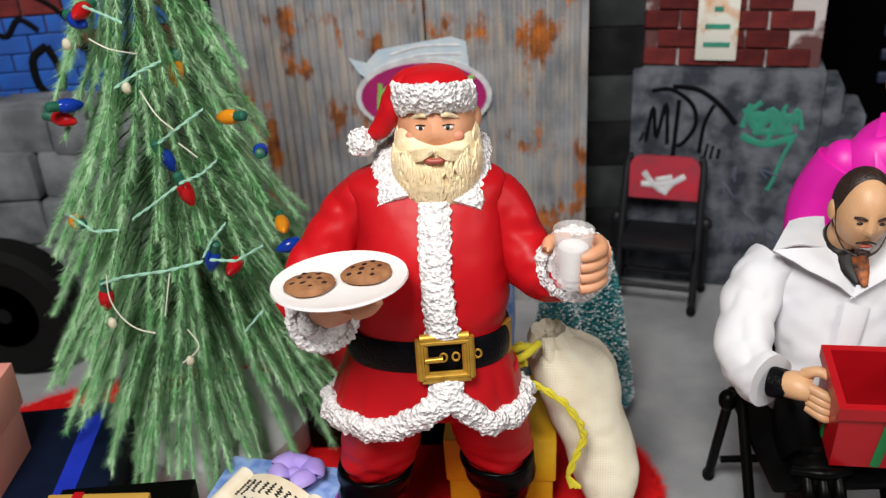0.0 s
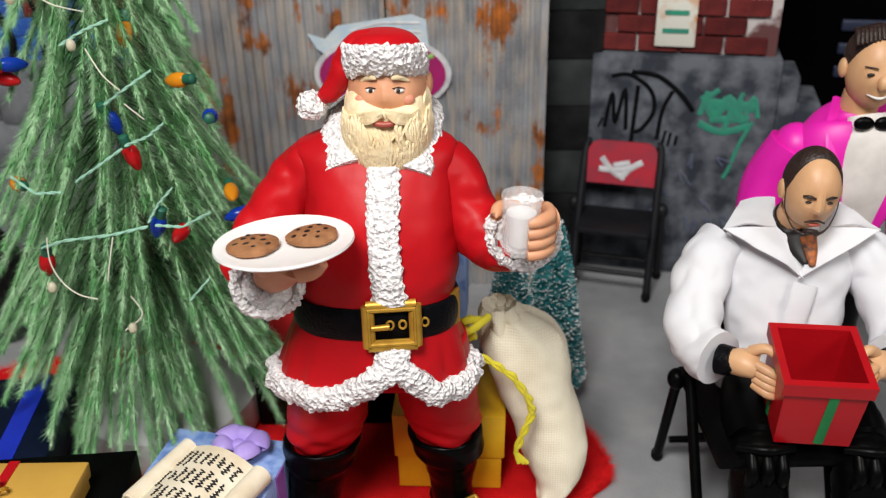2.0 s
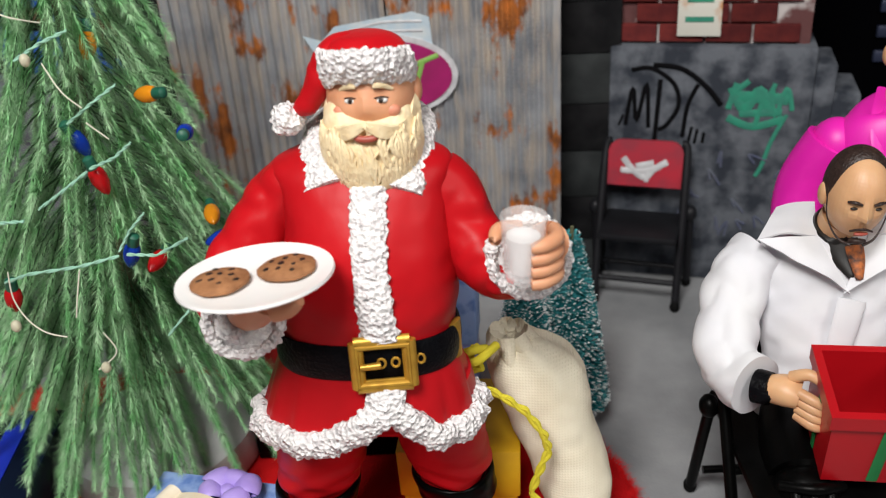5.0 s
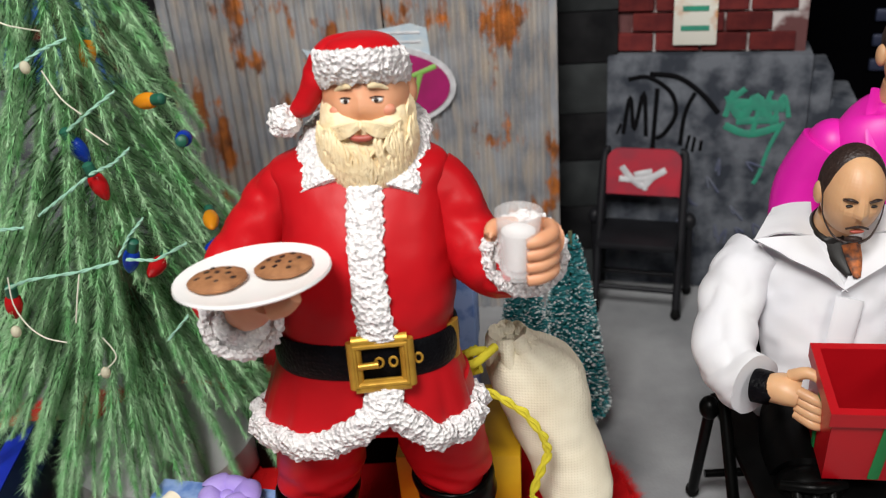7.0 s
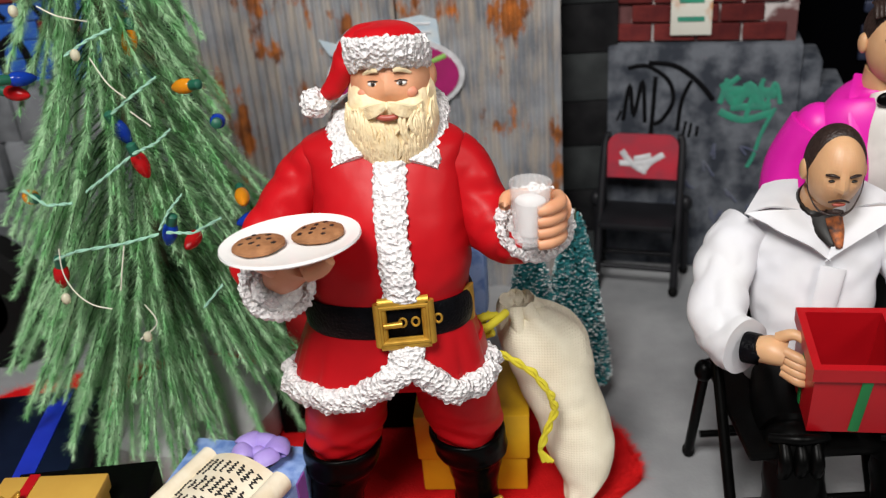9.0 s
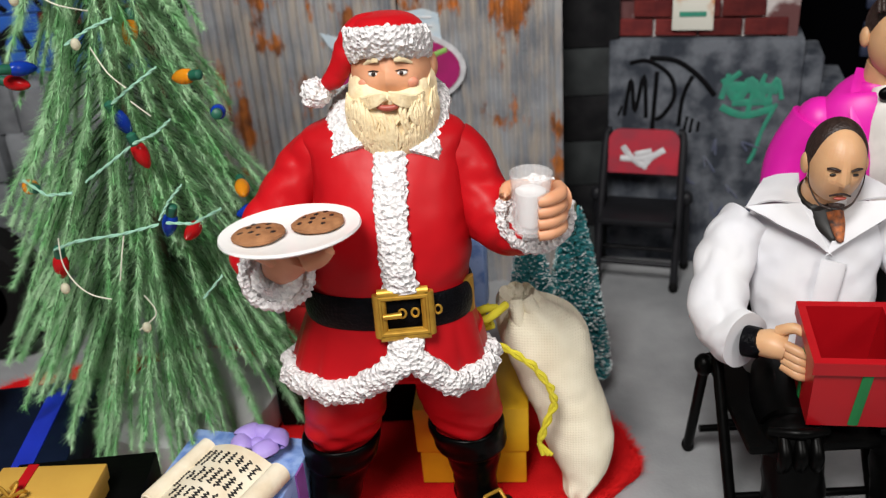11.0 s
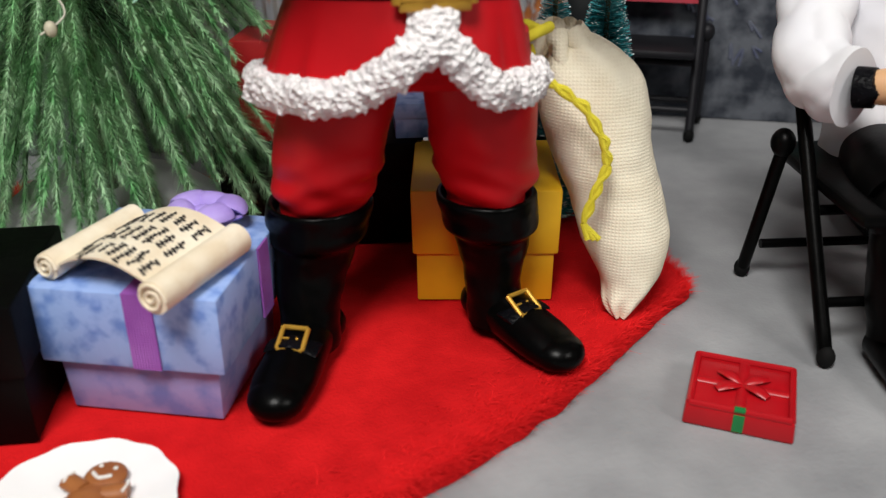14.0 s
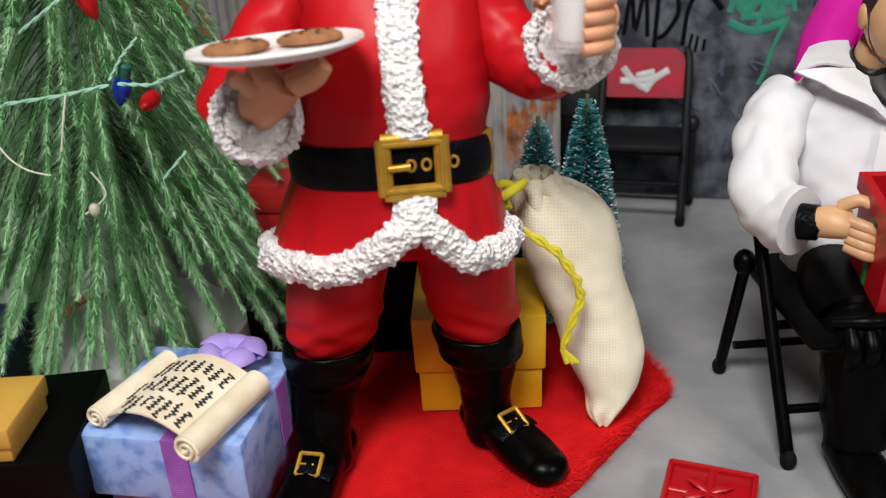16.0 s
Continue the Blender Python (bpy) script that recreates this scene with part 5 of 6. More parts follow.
def hollow(w, d, h, t, taper):
    mold, vs = Mold(), []
    rings = ((0, 0, taper), (h - 0.0045, 0, 0.985), (h - 0.0045, 0.0009, 0.985), (h, 0.0009, 1.0), (h, -t, 1.0), (t, -t, taper))
    for z, o, k in rings:
        for sx, sy in ((-1, -1), (1, -1), (1, 1), (-1, 1)):
            vs.append((sx * (w / 2 * k + o), sy * (d / 2 * k + o), z))
    fs = [(i * 4 + j, i * 4 + (j + 1) % 4, (i + 1) * 4 + (j + 1) % 4, (i + 1) * 4 + j) for i in range(len(rings) - 1) for j in range(4)]
    fs += [(3, 2, 1, 0), tuple(range(20, 24))]
    mold.add(vs, fs, RED_TOY)
    return mold


body = part("body", hollow(0.0225, 0.0232, 0.0250, 0.0012, 0.92), held, smooth=False)
mo = Mold()
mo.tube([(0.0016, -0.01085, 0.0008), (0.0022, -0.01165, 0.0202)], [(0.0014, 0.0003)] * 2, GREEN, 8, 3)
mo.tube([(-0.01055, 0.0, 0.0008), (-0.01130, 0.0, 0.0202)], [(0.0014, 0.0003)] * 2, GREEN, 8, 3, ref=(-1, 0, 0))
part("stripe", mo, held, "green painted stripe")

lid = thing("box_cover", (0, 0, 0), "red plastic gift box lid with moulded bow lying on the floor", "lid")
lid.matrix_world = pose(0.0772, -0.0340, 0.0002, 0, 0, -20) @ Matrix.Diagonal((0.93, 0.86, 0.94, 1))
mo = Mold()
mo.box((0, 0, 0.0026), (0.0252, 0.0262, 0.0052), RED_TOY, bevel=0.0006, taper=1.03)
part("body", mo, lid)
mo = Mold()
for a, b in (((-0.0118, -0.0122), (0.0118, -0.0122)), ((0.0118, -0.0122), (0.0118, 0.0122)), ((0.0118, 0.0122), (-0.0118, 0.0122)), ((-0.0118, 0.0122), (-0.0118, -0.0122))):
    mo.tube([(*a, 0.0056), (*b, 0.0056)], [(0.0009, 0.0009)] * 2, RED_TOY, 8, 2, ref=(0, 0, 1))
part("rim", mo, lid)
mo = Mold()
mo.tube([(0, -0.0118, 0.0054), (0, 0.0118, 0.0054)], [(0.0013, 0.0005)] * 2, RED_TOY, 8, 3, ref=(0, 0, 1))
mo.tube([(-0.0118, 0, 0.0054), (0.0118, 0, 0.0054)], [(0.0013, 0.0005)] * 2, RED_TOY, 8, 3, ref=(0, 0, 1))
for a in (40, 140, 215, 325):
    c, sn = math.cos(radians(a)), math.sin(radians(a))
    mo.tube([(0, 0, 0.0056), (0.004 * c, 0.004 * sn, 0.0066), (0.0075 * c, 0.0075 * sn, 0.0060)], [(0.0006, 0.0004), (0.0018, 0.0006), (0.0012, 0.0004)], RED_TOY, 10, 5, ref=(0, 0, 1))
part("moulded_bow", mo, lid)
mo = Mold()
mo.box((0.0, -0.0134, 0.0028), (0.0026, 0.0005, 0.0046), GREEN)
mo.box((0.0, -0.0124, 0.0062), (0.0026, 0.0018, 0.0006), GREEN)
part("stripe", mo, lid, "green painted stripe")

# ---- parchment list on the blue box ----
scroll = thing("parchment_scroll", (0, 0, 0), "aged parchment list with curled ends lying on the blue box", "scroll")
scroll.matrix_world = pose(-0.0563, -0.0365, RUG + 0.0330, 0, 0, -22)


def sheet(u, v):
    """Place on the sheet: u across between the rolls, v along the rolls, both from -1 to 1."""
    return Vector((0.0138 * u, 0.0135 * v + 0.0025 * (1 - u) * 0.5, 0.0030 + 0.0052 * math.cos(u * 1.35) + 0.0010 * u))


mo, vs, nu, nv = Mold(), [], 24, 16
for k in (0, 1):
    for i in range(nu + 1):
        for j in range(nv + 1):
            p = sheet(-1 + 2 * i / nu, -1 + 2 * j / nv)
            vs.append(p - Vector((0, 0, 0.0005 * k)))
N = (nu + 1) * (nv + 1)
fs = []
for i in range(nu):
    for j in range(nv):
        a = i * (nv + 1) + j
        fs += [(a, a + nv + 1, a + nv + 2, a + 1), (N + a, N + a + 1, N + a + nv + 2, N + a + nv + 1)]
for i in range(nu):
    for j in (0, nv):
        a, b = i * (nv + 1) + j, (i + 1) * (nv + 1) + j
        fs.append((a, b, N + b, N + a))
mo.add(vs, fs, PAPER)
part("sheet", mo, scroll)
for sx, r, y0, y1 in ((-1, 0.0030, -0.0115, 0.016), (1, 0.0036, -0.0150, 0.0135)):
    mo = Mold()
    x = sx * 0.0150
    mo.tube([(x, y0, r), (x, y1, r)], [r, r], PAPER, 24, 4, ref=(0, 0, 1), round_ends=False)
    pts = [(x + r * 0.95 * (1 - g / 14) * math.cos(g), y0 - 0.0004, r + r * 0.95 * (1 - g / 14) * math.sin(g)) for g in [0.5 * i for i in range(26)]]
    mo.tube(pts, [(0.00035, 0.0005)] * len(pts), PAPER, 6, 2, ref=(0, -1, 0))
    part("rolled_end", mo, scroll)
rng = random.Random(11)
for line in range(8):
    mo = Mold()
    u0 = -0.80 + 0.215 * line
    v, end = 0.85 - 0.1 * rng.random(), -0.75 + 0.35 * rng.random()
    while v > end:
        n = rng.randint(4, 7)
        pts = []
        for k in range(n * 2):
            v -= 0.042
            p = sheet(u0 + (0.075 if k % 2 else -0.045) * rng.uniform(0.3, 1.5), v)
            pts.append(p + Vector((0, 0, 0.0001)))
        mo.tube(pts, [(0.00030, 0.00008)] * len(pts), INK, 6, 2, ref=(0, 0, 1))
        v -= 0.16
    part("line_of_writing", mo, scroll, "illegible black ink scrawl")

# ---- sack with a yellow cord ----
sack = thing("sack", (-0.0015, 0, 0), "full cream burlap sack leaning on the yellow box", "sack")
mo = Mold()
mo.loft([(0.0555, -0.0030, 0.0060, 0.0014, 0.0014), (0.0560, -0.0005, 0.0095, 0.0046, 0.0046), (0.0580, 0.0030, 0.0150, 0.0074, 0.0078), (0.0568, 0.0075, 0.0250, 0.0116, 0.0112), (0.0540, 0.0105, 0.0365, 0.0122, 0.0122), (0.0500, 0.0120, 0.0470, 0.0129, 0.0126), (0.0474, 0.0130, 0.0580, 0.0142, 0.0126), (0.0448, 0.0138, 0.0665, 0.0143, 0.0116), (0.0424, 0.0142, 0.0720, 0.0112, 0.0094), (0.0405, 0.0145, 0.0755, 0.0062, 0.0060), (0.0400, 0.0145, 0.0768, 0.0020, 0.0020)], SACK, 72, 8, 2.2,
        lambda p, g: 0.0004 * noise.noise(Vector((p.x * 60, p.y * 60, p.z * 60))) + 0.0004 * noise.noise(p * 190) + (0.0009 * math.sin(7 * g + 60 * p.z) * max(0.0, min(1.0, (p.z - 0.064) * 90))) + 0.0007 * math.sin(6 * g + 2) * max(0.0, min(1.0, (0.016 - p.z) * 120)))
part("bag", mo, sack)
for k in range(7):
    a = k * 0.9
    mo = Mold()
    mo.tube([(0.0375 + 0.0035 * math.cos(a), 0.0135 + 0.0035 * math.sin(a), 0.0775), (0.0385 + 0.0065 * math.cos(a), 0.0140 + 0.0065 * math.sin(a), 0.0735), (0.0405 + 0.0090 * math.cos(a), 0.0140 + 0.0086 * math.sin(a), 0.0685)], [0.0030, 0.0024, 0.0012], SACK, 12)
    part("pleat", mo, sack)
mo = Mold()
route = [(0.0275, 0.0050, 0.0770), (0.0245, 0.0000, 0.0735), (0.0265, -0.0030, 0.0695), (0.0345, -0.0040, 0.0660), (0.0415, -0.0050, 0.0610), (0.0465, -0.0050, 0.0530), (0.0480, -0.0045, 0.0465), (0.0450, -0.0060, 0.0395), (0.0425, -0.0070, 0.0320)]
for ph in (0.0, math.pi):
    pts = []
    for i in range(len(route) - 1):
        a, b = Vector(route[i]), Vector(route[i + 1])
        for k in range(5):
            g = (i * 5 + k) * 1.0 + ph
            pts.append(a.lerp(b, k / 5) + Vector((math.cos(g), -0.3, math.sin(g))) * 0.00065)
    mo.tube(pts, [0.0008] * len(pts), CORD, 8, 2)
mo.tube([(0.0305, 0.0030, 0.0770), (0.0270, -0.0010, 0.0790), (0.0237, 0.0, 0.0765), (0.0250, 0.0, 0.0720), (0.0295, -0.001, 0.0735)], [0.0013] * 5, CORD, 10)
mo.tube([(0.0335, 0.0040, 0.0775), (0.0285, -0.0030, 0.0770), (0.0245, -0.0010, 0.0745)], [0.0013] * 3, CORD, 10)
for dx in (-0.0012, 0.0004, 0.0016):
    mo.tube([(0.0425, -0.0070, 0.0325), (0.0450 + dx, -0.0078, 0.0285)], [0.0007, 0.0008], CORD, 8, 2)
part("cord", mo, sack, "twisted yellow cord").location = (0.0005, -0.0022, 0.0032)

# ---- food ----
plate = thing("plate", (0, 0, 0), "white plate held on a flat hand", "plate")
plate.matrix_world = pose(-0.0185, -0.0420, 0.1264, -4, -2.5, 0)
mo = Mold()
mo.lathe((0, 0, 0), [(0.010, 0), (0.0125, 0.0002), (0.0165, 0.0014), (0.0178, 0.0022), (0.0176, 0.0029), (0.0160, 0.0026), (0.0125, 0.0017), (0.004, 0.0016), (0.0002, 0.0016)], PORCELAIN, 56)
part("dish", mo, plate)


def cookie(x, y, seed):
    ob = thing("cookie", (0, 0, 0), "chocolate chip cookie on the white plate", "cookie", 0, "cookies on the plate")
    ob.matrix_world = pose(-0.0185, -0.0420, 0.1264, -4, -2.5, 0) @ pose(x + 0.0185, y + 0.0420, 0.0018, 0, 0, seed * 40)
    rng = random.Random(seed)
    mo = Mold()
    mo.lathe((0, 0, 0), [(0.0055, 0), (0.0066, 0.0006), (0.0066, 0.0013), (0.0055, 0.0020), (0.0030, 0.0023), (0.0002, 0.0024)], COOKIE, 36, wave=lambda g: 0.03 * math.sin(3 * g + seed) + 0.015 * math.sin(7 * g))
    part("biscuit", mo, ob)
    for k in range(9):
        a, r = k * 2.4 + seed, 0.0050 * math.sqrt((k + 0.5) / 9)
        mo = Mold()
        mo.blob((r * math.cos(a), r * math.sin(a), 0.0024 - 0.0004 * (r / 0.0052) ** 2), (rng.uniform(0.0006, 0.0010), rng.uniform(0.0005, 0.0008), 0.0002), CHIP, 10, 6)
        part("chocolate_chip", mo, ob)
    return ob


cookie(-0.0256, -0.0450, 1)
cookie(-0.0117, -0.0395, 2)

cup = thing("glass_of_milk", (0, 0, 0), "clear tumbler of milk held in the raised hand", "glass")
cup.matrix_world = pose(0.0405, -0.0360, 0.1235, 2, 2, 0)
mo = Mold()
mo.lathe((0, 0, 0), [(0.0036, 0), (0.0040, 0.0003), (0.0052, 0.0160), (0.0049, 0.0160), (0.0037, 0.0012), (0.0002, 0.0012)], GLASS, 36)
part("tumbler", mo, cup)
mo = Mold()
mo.lathe((0, 0, 0), [(0.0026, 0.0022), (0.0029, 0.0024), (0.0038, 0.0112), (0.0035, 0.0114), (0.0002, 0.0113)], MILK, 32)
part("milk", mo, cup, "white milk")

dish = thing("plate", (0, 0, 0), "white fluted plate with gingerbread on the red felt", "plate")
dish.matrix_world = pose(-0.0620, -0.0745, RUG - 0.0004, 0, 0, 20)
mo = Mold()
mo.lathe((0, 0, 0), [(0.010, 0), (0.0140, 0.0006), (0.0185, 0.0024), (0.0187, 0.0030), (0.0150, 0.0018), (0.0002, 0.0012)], PORCELAIN, 72, wave=lambda g: 0.018 * math.sin(12 * g))
part("dish", mo, dish)
ginger = thing("gingerbread_biscuit", (0, 0, 0), "brown gingerbread biscuit with white icing on the plate", "biscuit")
ginger.matrix_world = pose(-0.0600, -0.0725, RUG + 0.0012, 0, 0, -12)
mo = Mold()
mo.blob((0, 0.0050, 0.0016), (0.0042, 0.0042, 0.0013), GINGER)
mo.blob((0, -0.0030, 0.0016), (0.0042, 0.0056, 0.0014), GINGER)
for sx in (-1, 1):
    mo.tube([(sx * 0.002, 0.0005, 0.0016), (sx * 0.0066, 0.0022, 0.0016)], [(0.0020, 0.0013)] * 2, GINGER, 14, 4, ref=(0, 0, 1))
    mo.tube([(sx * 0.0015, -0.005, 0.0016), (sx * 0.0042, -0.0105, 0.0016)], [(0.0022, 0.0013)] * 2, GINGER, 14, 4, ref=(0, 0, 1))
part("dough", mo, ginger)
mo = Mold()
for sx in (-1, 1):
    mo.blob((sx * 0.0016, 0.0064, 0.0028), (0.0005, 0.0005, 0.0003), ICING, 10, 6)
    mo.tube([(sx * 0.0058, 0.0038, 0.0027), (sx * 0.0064, 0.0022, 0.0028), (sx * 0.0062, 0.0006, 0.0027)], [0.0003] * 3, ICING, 8)
mo.tube([(-0.0020, 0.0042, 0.0028), (0, 0.0030, 0.0029), (0.0020, 0.0042, 0.0028)], [0.0004] * 3, ICING, 8)
part("icing", mo, ginger, "white icing lines")

# ---- the green tree ----
TX, TY = -0.0935, 0.043
tree = thing("artificial_tree", (TX, TY, 0), "green artificial fir with drooping feathery branches", "tree")
mo = Mold()
mo.tube([(0, 0, 0.002), (0, 0, 0.09), (0, 0, 0.26)], [0.003, 0.0025, 0.0008], BARK, 12)
part("trunk", mo, tree)
mo = Mold()
mo.lathe((0, 0, RUG - 0.0008), [(0.033, 0), (0.0345, 0.003), (0.033, 0.014), (0.027, 0.019), (0.0002, 0.020)], BASE, 40, wave=lambda g: 0.02 * math.sin(5 * g))
part("base", mo, tree, "off-white wrapped base")


def reach(z):
    """How far the crown stands out at a height."""
    table = ((0.0, 0.050), (0.03, 0.053), (0.06, 0.0535), (0.115, 0.0405), (0.185, 0.0215), (0.26, 0.002))
    for (a, p), (b, q) in zip(table, table[1:]):
        if a <= z <= b:
            return p + (q - p) * (z - a) / (b - a)
    return 0.002


rng = random.Random(21)
vs, fs, twigs = [], [], Mold()
BRANCHES = 460
for b in range(BRANCHES):
    f = (b + rng.random()) / BRANCHES
    tip_z = 0.020 + 0.226 * f**1.75
    g = b * 2.39996 + rng.uniform(-0.35, 0.35)
    R = reach(tip_z) * rng.uniform(0.60, 1.12)
    rise = 0.030 + 0.030 * (1 - f)
    top = min(tip_z + rise, 0.258)
    sway = rng.uniform(-0.26, 0.30)
    ax = [Vector((0.0, 0.0, top)), Vector((R * 0.48 * math.cos(g), R * 0.48 * math.sin(g), top - rise * 0.12)), Vector((R * math.cos(g + sway), R * math.sin(g + sway), tip_z))]
    curve = lambda t: ax[0] * (1 - t) ** 2 + ax[1] * 2 * t * (1 - t) + ax[2] * t * t  # noqa: E731
    L = (ax[2] - ax[0]).length
    twigs.tube([curve(0.1), curve(0.5), curve(0.98)], [0.0003, 0.0003, 0.0002], TWIG, 4, 3, round_ends=False)
    thick = rng.uniform(0.75, 1.2)
    for k in range(int(380 + L * 14500)):
        t = 0.30 + 0.72 * math.sqrt(rng.random())
        p, q = curve(t), curve(min(t + 0.03, 1.05))
        d = (q - p).normalized()
        side = Vector((rng.gauss(0, 1), rng.gauss(0, 1), rng.gauss(0, 1)))
        side = (side - d * side.dot(d)).normalized()
        ln = rng.uniform(0.0016, 0.0050) * thick * (1.0 - 0.30 * max(0, t - 0.8) / 0.2)
        ln *= 1.45 if rng.random() < 0.15 else 1.0
        tip = p + d * ln * rng.uniform(-0.1, 0.9) + side * ln * rng.uniform(0.45, 1.0) + Vector((0, 0, -0.0004))
        w = d.cross(side) * rng.uniform(0.00008, 0.00014)
        s = len(vs)
        vs += [p - w, p + w, tip]
        fs.append((s, s + 1, s + 2))
me = bpy.data.meshes.new("crown")
me.from_pydata(vs, [], fs)
me.materials.append(NEEDLE)
crown = new("crown", me)
crown.parent = tree
tagged(crown, "soft green needles", kind="stuff")
tagged(part("twig_frame", twigs, tree), kind="stuff")

# ---- string of coloured lamps on the tree ----
lights = thing("string_lights", (0, 0, 0), "string of unlit coloured lamps on mint wire round the tree", "string lights")
BULBS = [("red", (-0.1010, 0.0130, 0.1880), 0), ("orange", (-0.0805, 0.024, 0.1660), 1), ("blue", (-0.0850, 0.0130, 0.1410), 1), ("red", (-0.0770, 0.0045, 0.1330), 1), ("orange", (-0.1160, 0.0060, 0.1225), 0), ("blue", (-0.0710, 0.0010, 0.1110), 1),
         ("red", (-0.1060, -0.0060, 0.1010), 1), ("orange", (-0.0520, 0.0180, 0.1150), 0), ("red", (-0.1230, 0.0250, 0.1510), 0), ("blue", (-0.1190, 0.0230, 0.1560), 0), ("blue", (-0.0560, 0.0200, 0.1400), 0), ("orange", (-0.0640, 0.0190, 0.1520), 0), ("blue", (-0.0490, 0.0160, 0.1080), 0), ("red", (-0.0660, 0.0060, 0.1060), 0), ("blue", (-0.1040, 0.0140, 0.1850), 0)]
for k, (colour, p, down) in enumerate(BULBS):
    p = (p[0], p[1] + 0.006, p[2] - 0.001)
    tilt = (165, 20 * math.sin(k * 2.1), 40 * k) if down else (100, 25 * math.cos(k), 55 * k)
    mo = Mold()
    mo.lathe(p, [(0.0004, 0.0056), (0.0013, 0.0046), (0.0023, 0.0020), (0.0025, 0.0), (0.0022, -0.0020), (0.0015, -0.0030)], BULB[colour], 20, turn=tilt)
    bulb = part("lamp", mo, lights, colour + " lamp")
    mo = Mold()
    mo.lathe(p, [(0.0015, -0.0026), (0.0017, -0.0032), (0.0016, -0.0062), (0.0008, -0.0068)], SOCKET, 14, turn=tilt)
    part("socket", mo, bulb, "dark green socket")
for route in ([(-0.0985, 0.010, 0.190), (-0.094, 0.012, 0.187), (-0.088, 0.012, 0.184)], [(-0.0770, 0.002, 0.1370), (-0.070, 0.003, 0.1395), (-0.064, 0.004, 0.1440)], [(-0.0775, 0.001, 0.1365), (-0.086, -0.001, 0.1310), (-0.094, -0.001, 0.1260)],
              [(-0.0850, 0.011, 0.1470), (-0.076, 0.010, 0.1530), (-0.068, 0.012, 0.1580)], [(-0.0720, -0.003, 0.1140), (-0.0690, 0.0, 0.1190), (-0.0640, 0.002, 0.1240)], [(-0.0720, -0.004, 0.1130), (-0.082, -0.008, 0.1120), (-0.096, -0.010, 0.1110), (-0.1060, -0.008, 0.1070)],
              [(-0.0700, -0.003, 0.1130), (-0.062, -0.002, 0.1120), (-0.054, 0.006, 0.1140)], [(-0.0935, 0.008, 0.166), (-0.0860, 0.010, 0.1700), (-0.0800, 0.016, 0.1720)], [(-0.1160, 0.004, 0.1260), (-0.106, -0.002, 0.1230), (-0.096, -0.003, 0.1240)], [(-0.062, -0.006, 0.088), (-0.055, -0.002, 0.095)]):
    mo = Mold()
    for ph in (0, math.pi):
        pts = []
        for i in range(len(route) - 1):
            for j in range(8):
                a = Vector(route[i]).lerp(Vector(route[i + 1]), j / 8)
                g = (i * 8 + j) * 1.1 + ph
                pts.append(a + Vector((0, math.cos(g), math.sin(g))) * 0.00028)
        mo.tube(pts, [0.00030] * len(pts), WIRE, 6, 1)
    part("wire", mo, lights, "twisted mint green wire").location = (0, 0.0050, -0.001)
fairy = thing("fairy_lights", (0, 0, 0), "fine cream fairy light wire with small clear lamps", "string lights")
for route in ([(-0.100, 0.014, 0.179), (-0.094, 0.013, 0.176), (-0.088, 0.018, 0.173)], [(-0.086, 0.010, 0.164), (-0.081, 0.007, 0.157), (-0.077, 0.008, 0.152)], [(-0.075, 0.0045, 0.149), (-0.070, 0.005, 0.144)], [(-0.0990, -0.0120, 0.1130), (-0.0995, -0.0125, 0.1050), (-0.0970, -0.0130, 0.0985), (-0.0925, -0.0135, 0.0945), (-0.0870, -0.0130, 0.0925)], [(-0.0800, -0.0095, 0.1120), (-0.0815, -0.0115, 0.1050), (-0.0830, -0.0125, 0.0985)], [(-0.078, -0.010, 0.092), (-0.075, -0.011, 0.086), (-0.080, -0.014, 0.082)]):
    mo = Mold()
    mo.tube(route, [0.00022] * len(route), CLEAR_WIRE, 6, 6)
    part("wire", mo, fairy).location = (0, 0.003, 0)
for p in ((-0.0985, -0.0135, 0.0985), (-0.0880, 0.0090, 0.1660), (-0.1040, 0.0110, 0.1790), (-0.0770, -0.0120, 0.0835)):
    mo = Mold()
    mo.blob(p, (0.0014, 0.0014, 0.0018), BULB["cream"], 14, 10)
    part("lamp", mo, fairy, "small clear lamp")


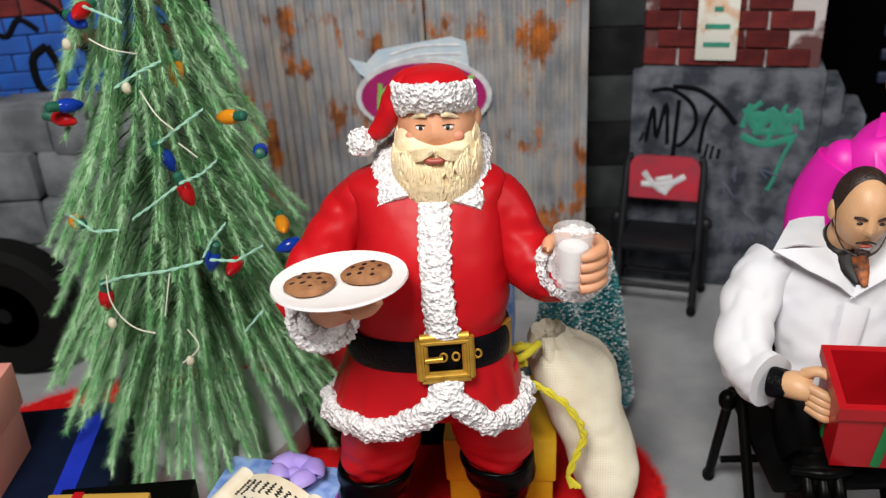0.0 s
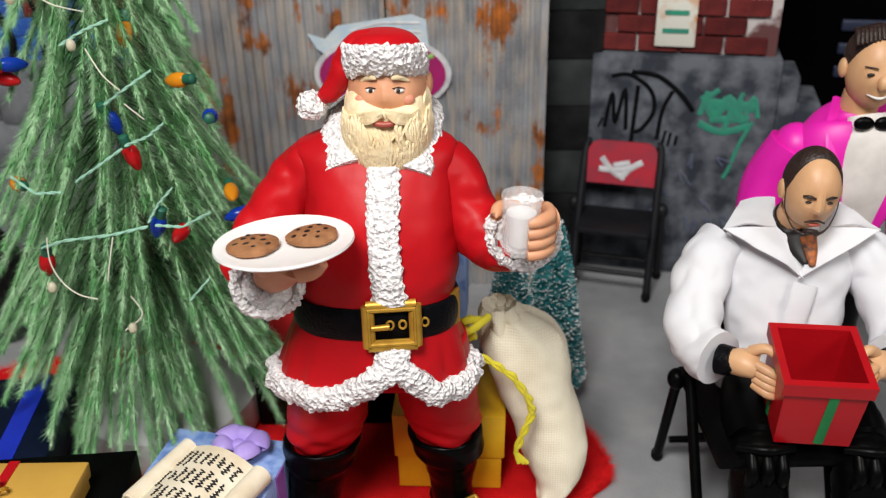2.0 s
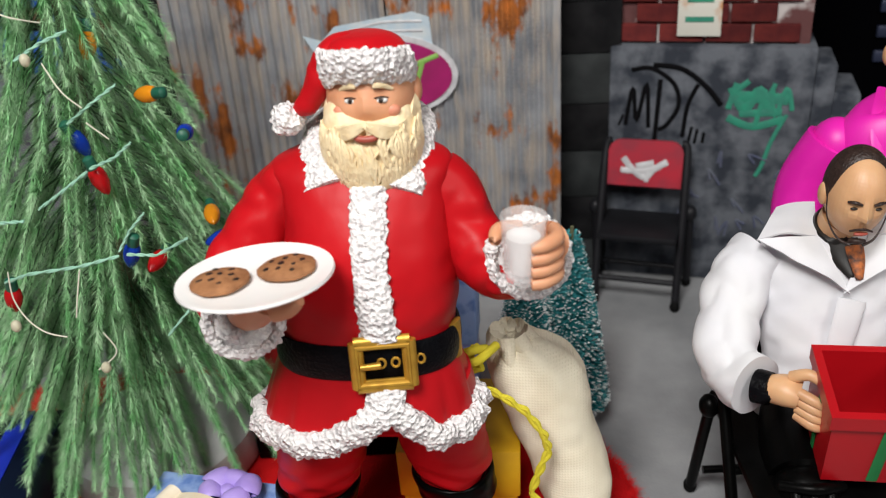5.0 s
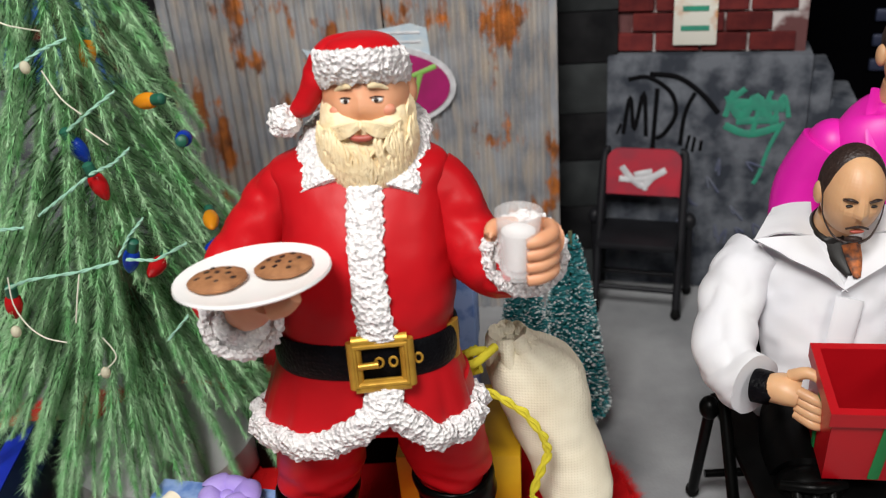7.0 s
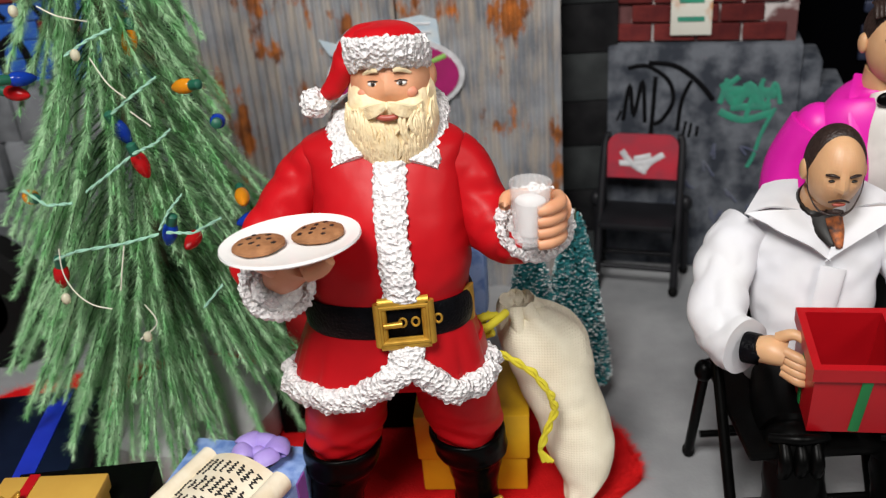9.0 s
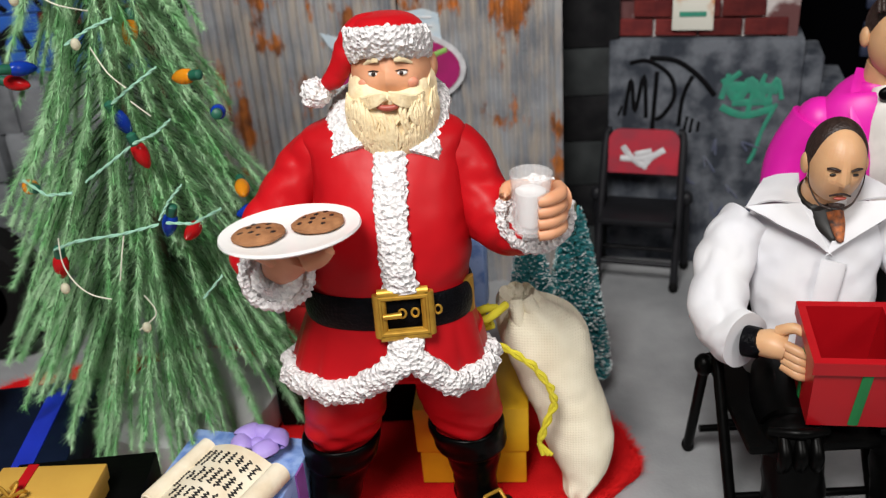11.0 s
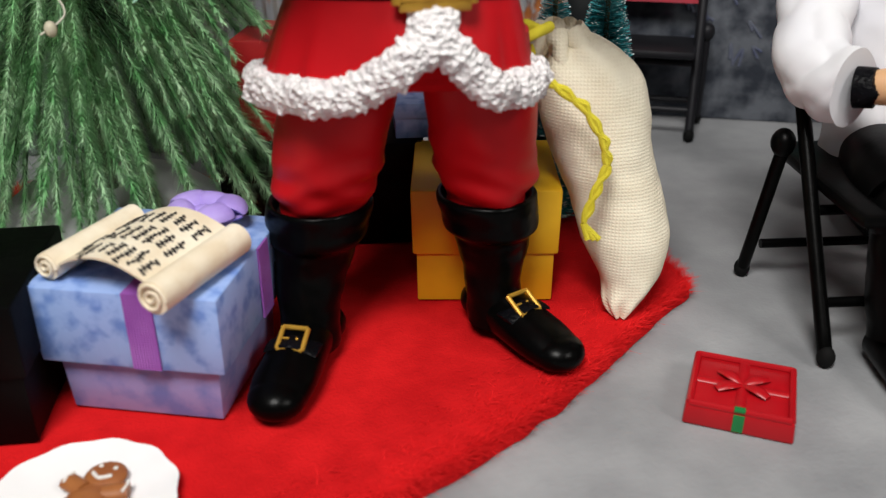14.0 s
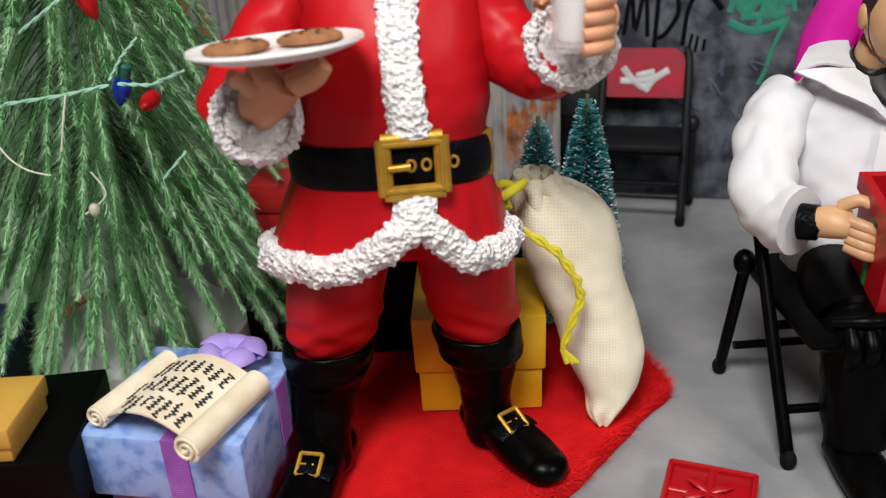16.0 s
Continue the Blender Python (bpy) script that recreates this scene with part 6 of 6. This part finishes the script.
# ---- snowy bottle-brush trees ----
def brush_tree(x, y, height, seed, radius):
    ob = thing("bottle_brush_tree", (x, y, 0), "teal bottle-brush fir with white flocked tips", "tree", seed * 70, "bottle-brush trees")
    mo = Mold()
    mo.tube([(0, 0, 0.003), (0, 0, height - 0.001)], [0.0011, 0.0007], BARK, 8, 2)
    part("stem", mo, ob)
    mo = Mold()
    mo.lathe((0, 0, 0), [(0.009, 0), (0.009, 0.003), (0.007, 0.004), (0.0002, 0.004)], BASE, 24)
    part("base", mo, ob)
    rng = random.Random(seed)
    for name, mat, count in (("bristles", TEAL, 13000), ("snow", SNOW, 3200)):
        vs, fs = [], []
        for k in range(count):
            z = 0.008 + (height - 0.009) * (1 - math.sqrt(1 - rng.random() * 0.999))
            r = radius * ((height - z) / height) ** 0.62 * rng.uniform(0.8, 1.05) + 0.0008
            g = rng.uniform(0, 2 * math.pi)
            d = Vector((math.cos(g), math.sin(g), 0.25))
            w = Vector((-math.sin(g), math.cos(g), rng.uniform(-0.5, 0.5))) * (0.00020 if name == "bristles" else 0.00034)
            a = d * r * (0.3 if name == "bristles" else 0.92) + Vector((0, 0, z))
            e = d * r * (1 if name == "bristles" else 1.04) + Vector((0, 0, z))
            s = len(vs)
            vs += [a - w, a + w, e + w, e - w]
            fs.append((s, s + 1, s + 2, s + 3))
        me = bpy.data.meshes.new(name)
        me.from_pydata(vs, [], fs)
        me.materials.append(mat)
        o = new(name, me)
        o.parent = ob
        tagged(o, "white flocking" if name == "snow" else "", kind="stuff")


brush_tree(0.0405, 0.0600, 0.082, 1, 0.0140)
brush_tree(0.0575, 0.0690, 0.086, 2, 0.0145)

# ---- bricks, last ----
def bricks(parent, x0, x1, z0, z1, length, tall, y, seed, painted=()):
    rng = random.Random(seed)
    mold = Mold()
    mold.box((0, 0, 0), (length - 0.0012, 0.008, tall - 0.0011), BRICK, bevel=0.0004)
    whole = mold.mesh("brick", False)
    mold = Mold()
    mold.box((0, 0, 0), (length - 0.0008, 0.008, tall - 0.0007), SPRAY_BLUE, bevel=0.0004)
    blue = mold.mesh("painted_brick", False)
    row, z = 0, z0 + tall / 2
    while z < z1:
        x = x0 + (length / 2 if row % 2 else 0)
        while x + length / 2 <= x1 + 0.001:
            inside = any(((x - cx) / a) ** 2 + ((z - cz) / b) ** 2 < 1 for cx, cz, a, b in painted)
            ob = new("brick", blue if inside else whole)
            ob.parent = parent
            ob.matrix_local = pose(x + length / 2 * 0, y + rng.uniform(-0.0003, 0.0003), z, rng.uniform(-1, 1), rng.uniform(-0.6, 0.6), rng.uniform(-0.8, 0.8))
            x += length
        z += tall
        row += 1


bricks(wall, -0.0335, 0.0425, 0.1165, 0.208, 0.0200, 0.0088, 0.0080, 1)
bricks(lwall, -0.092, 0.098, 0.0, 0.225, 0.0200, 0.0090, 0.0060, 2, ((-0.016, 0.124, 0.034, 0.031), (0.030, 0.150, 0.024, 0.012), (0.030, 0.118, 0.026, 0.016)))
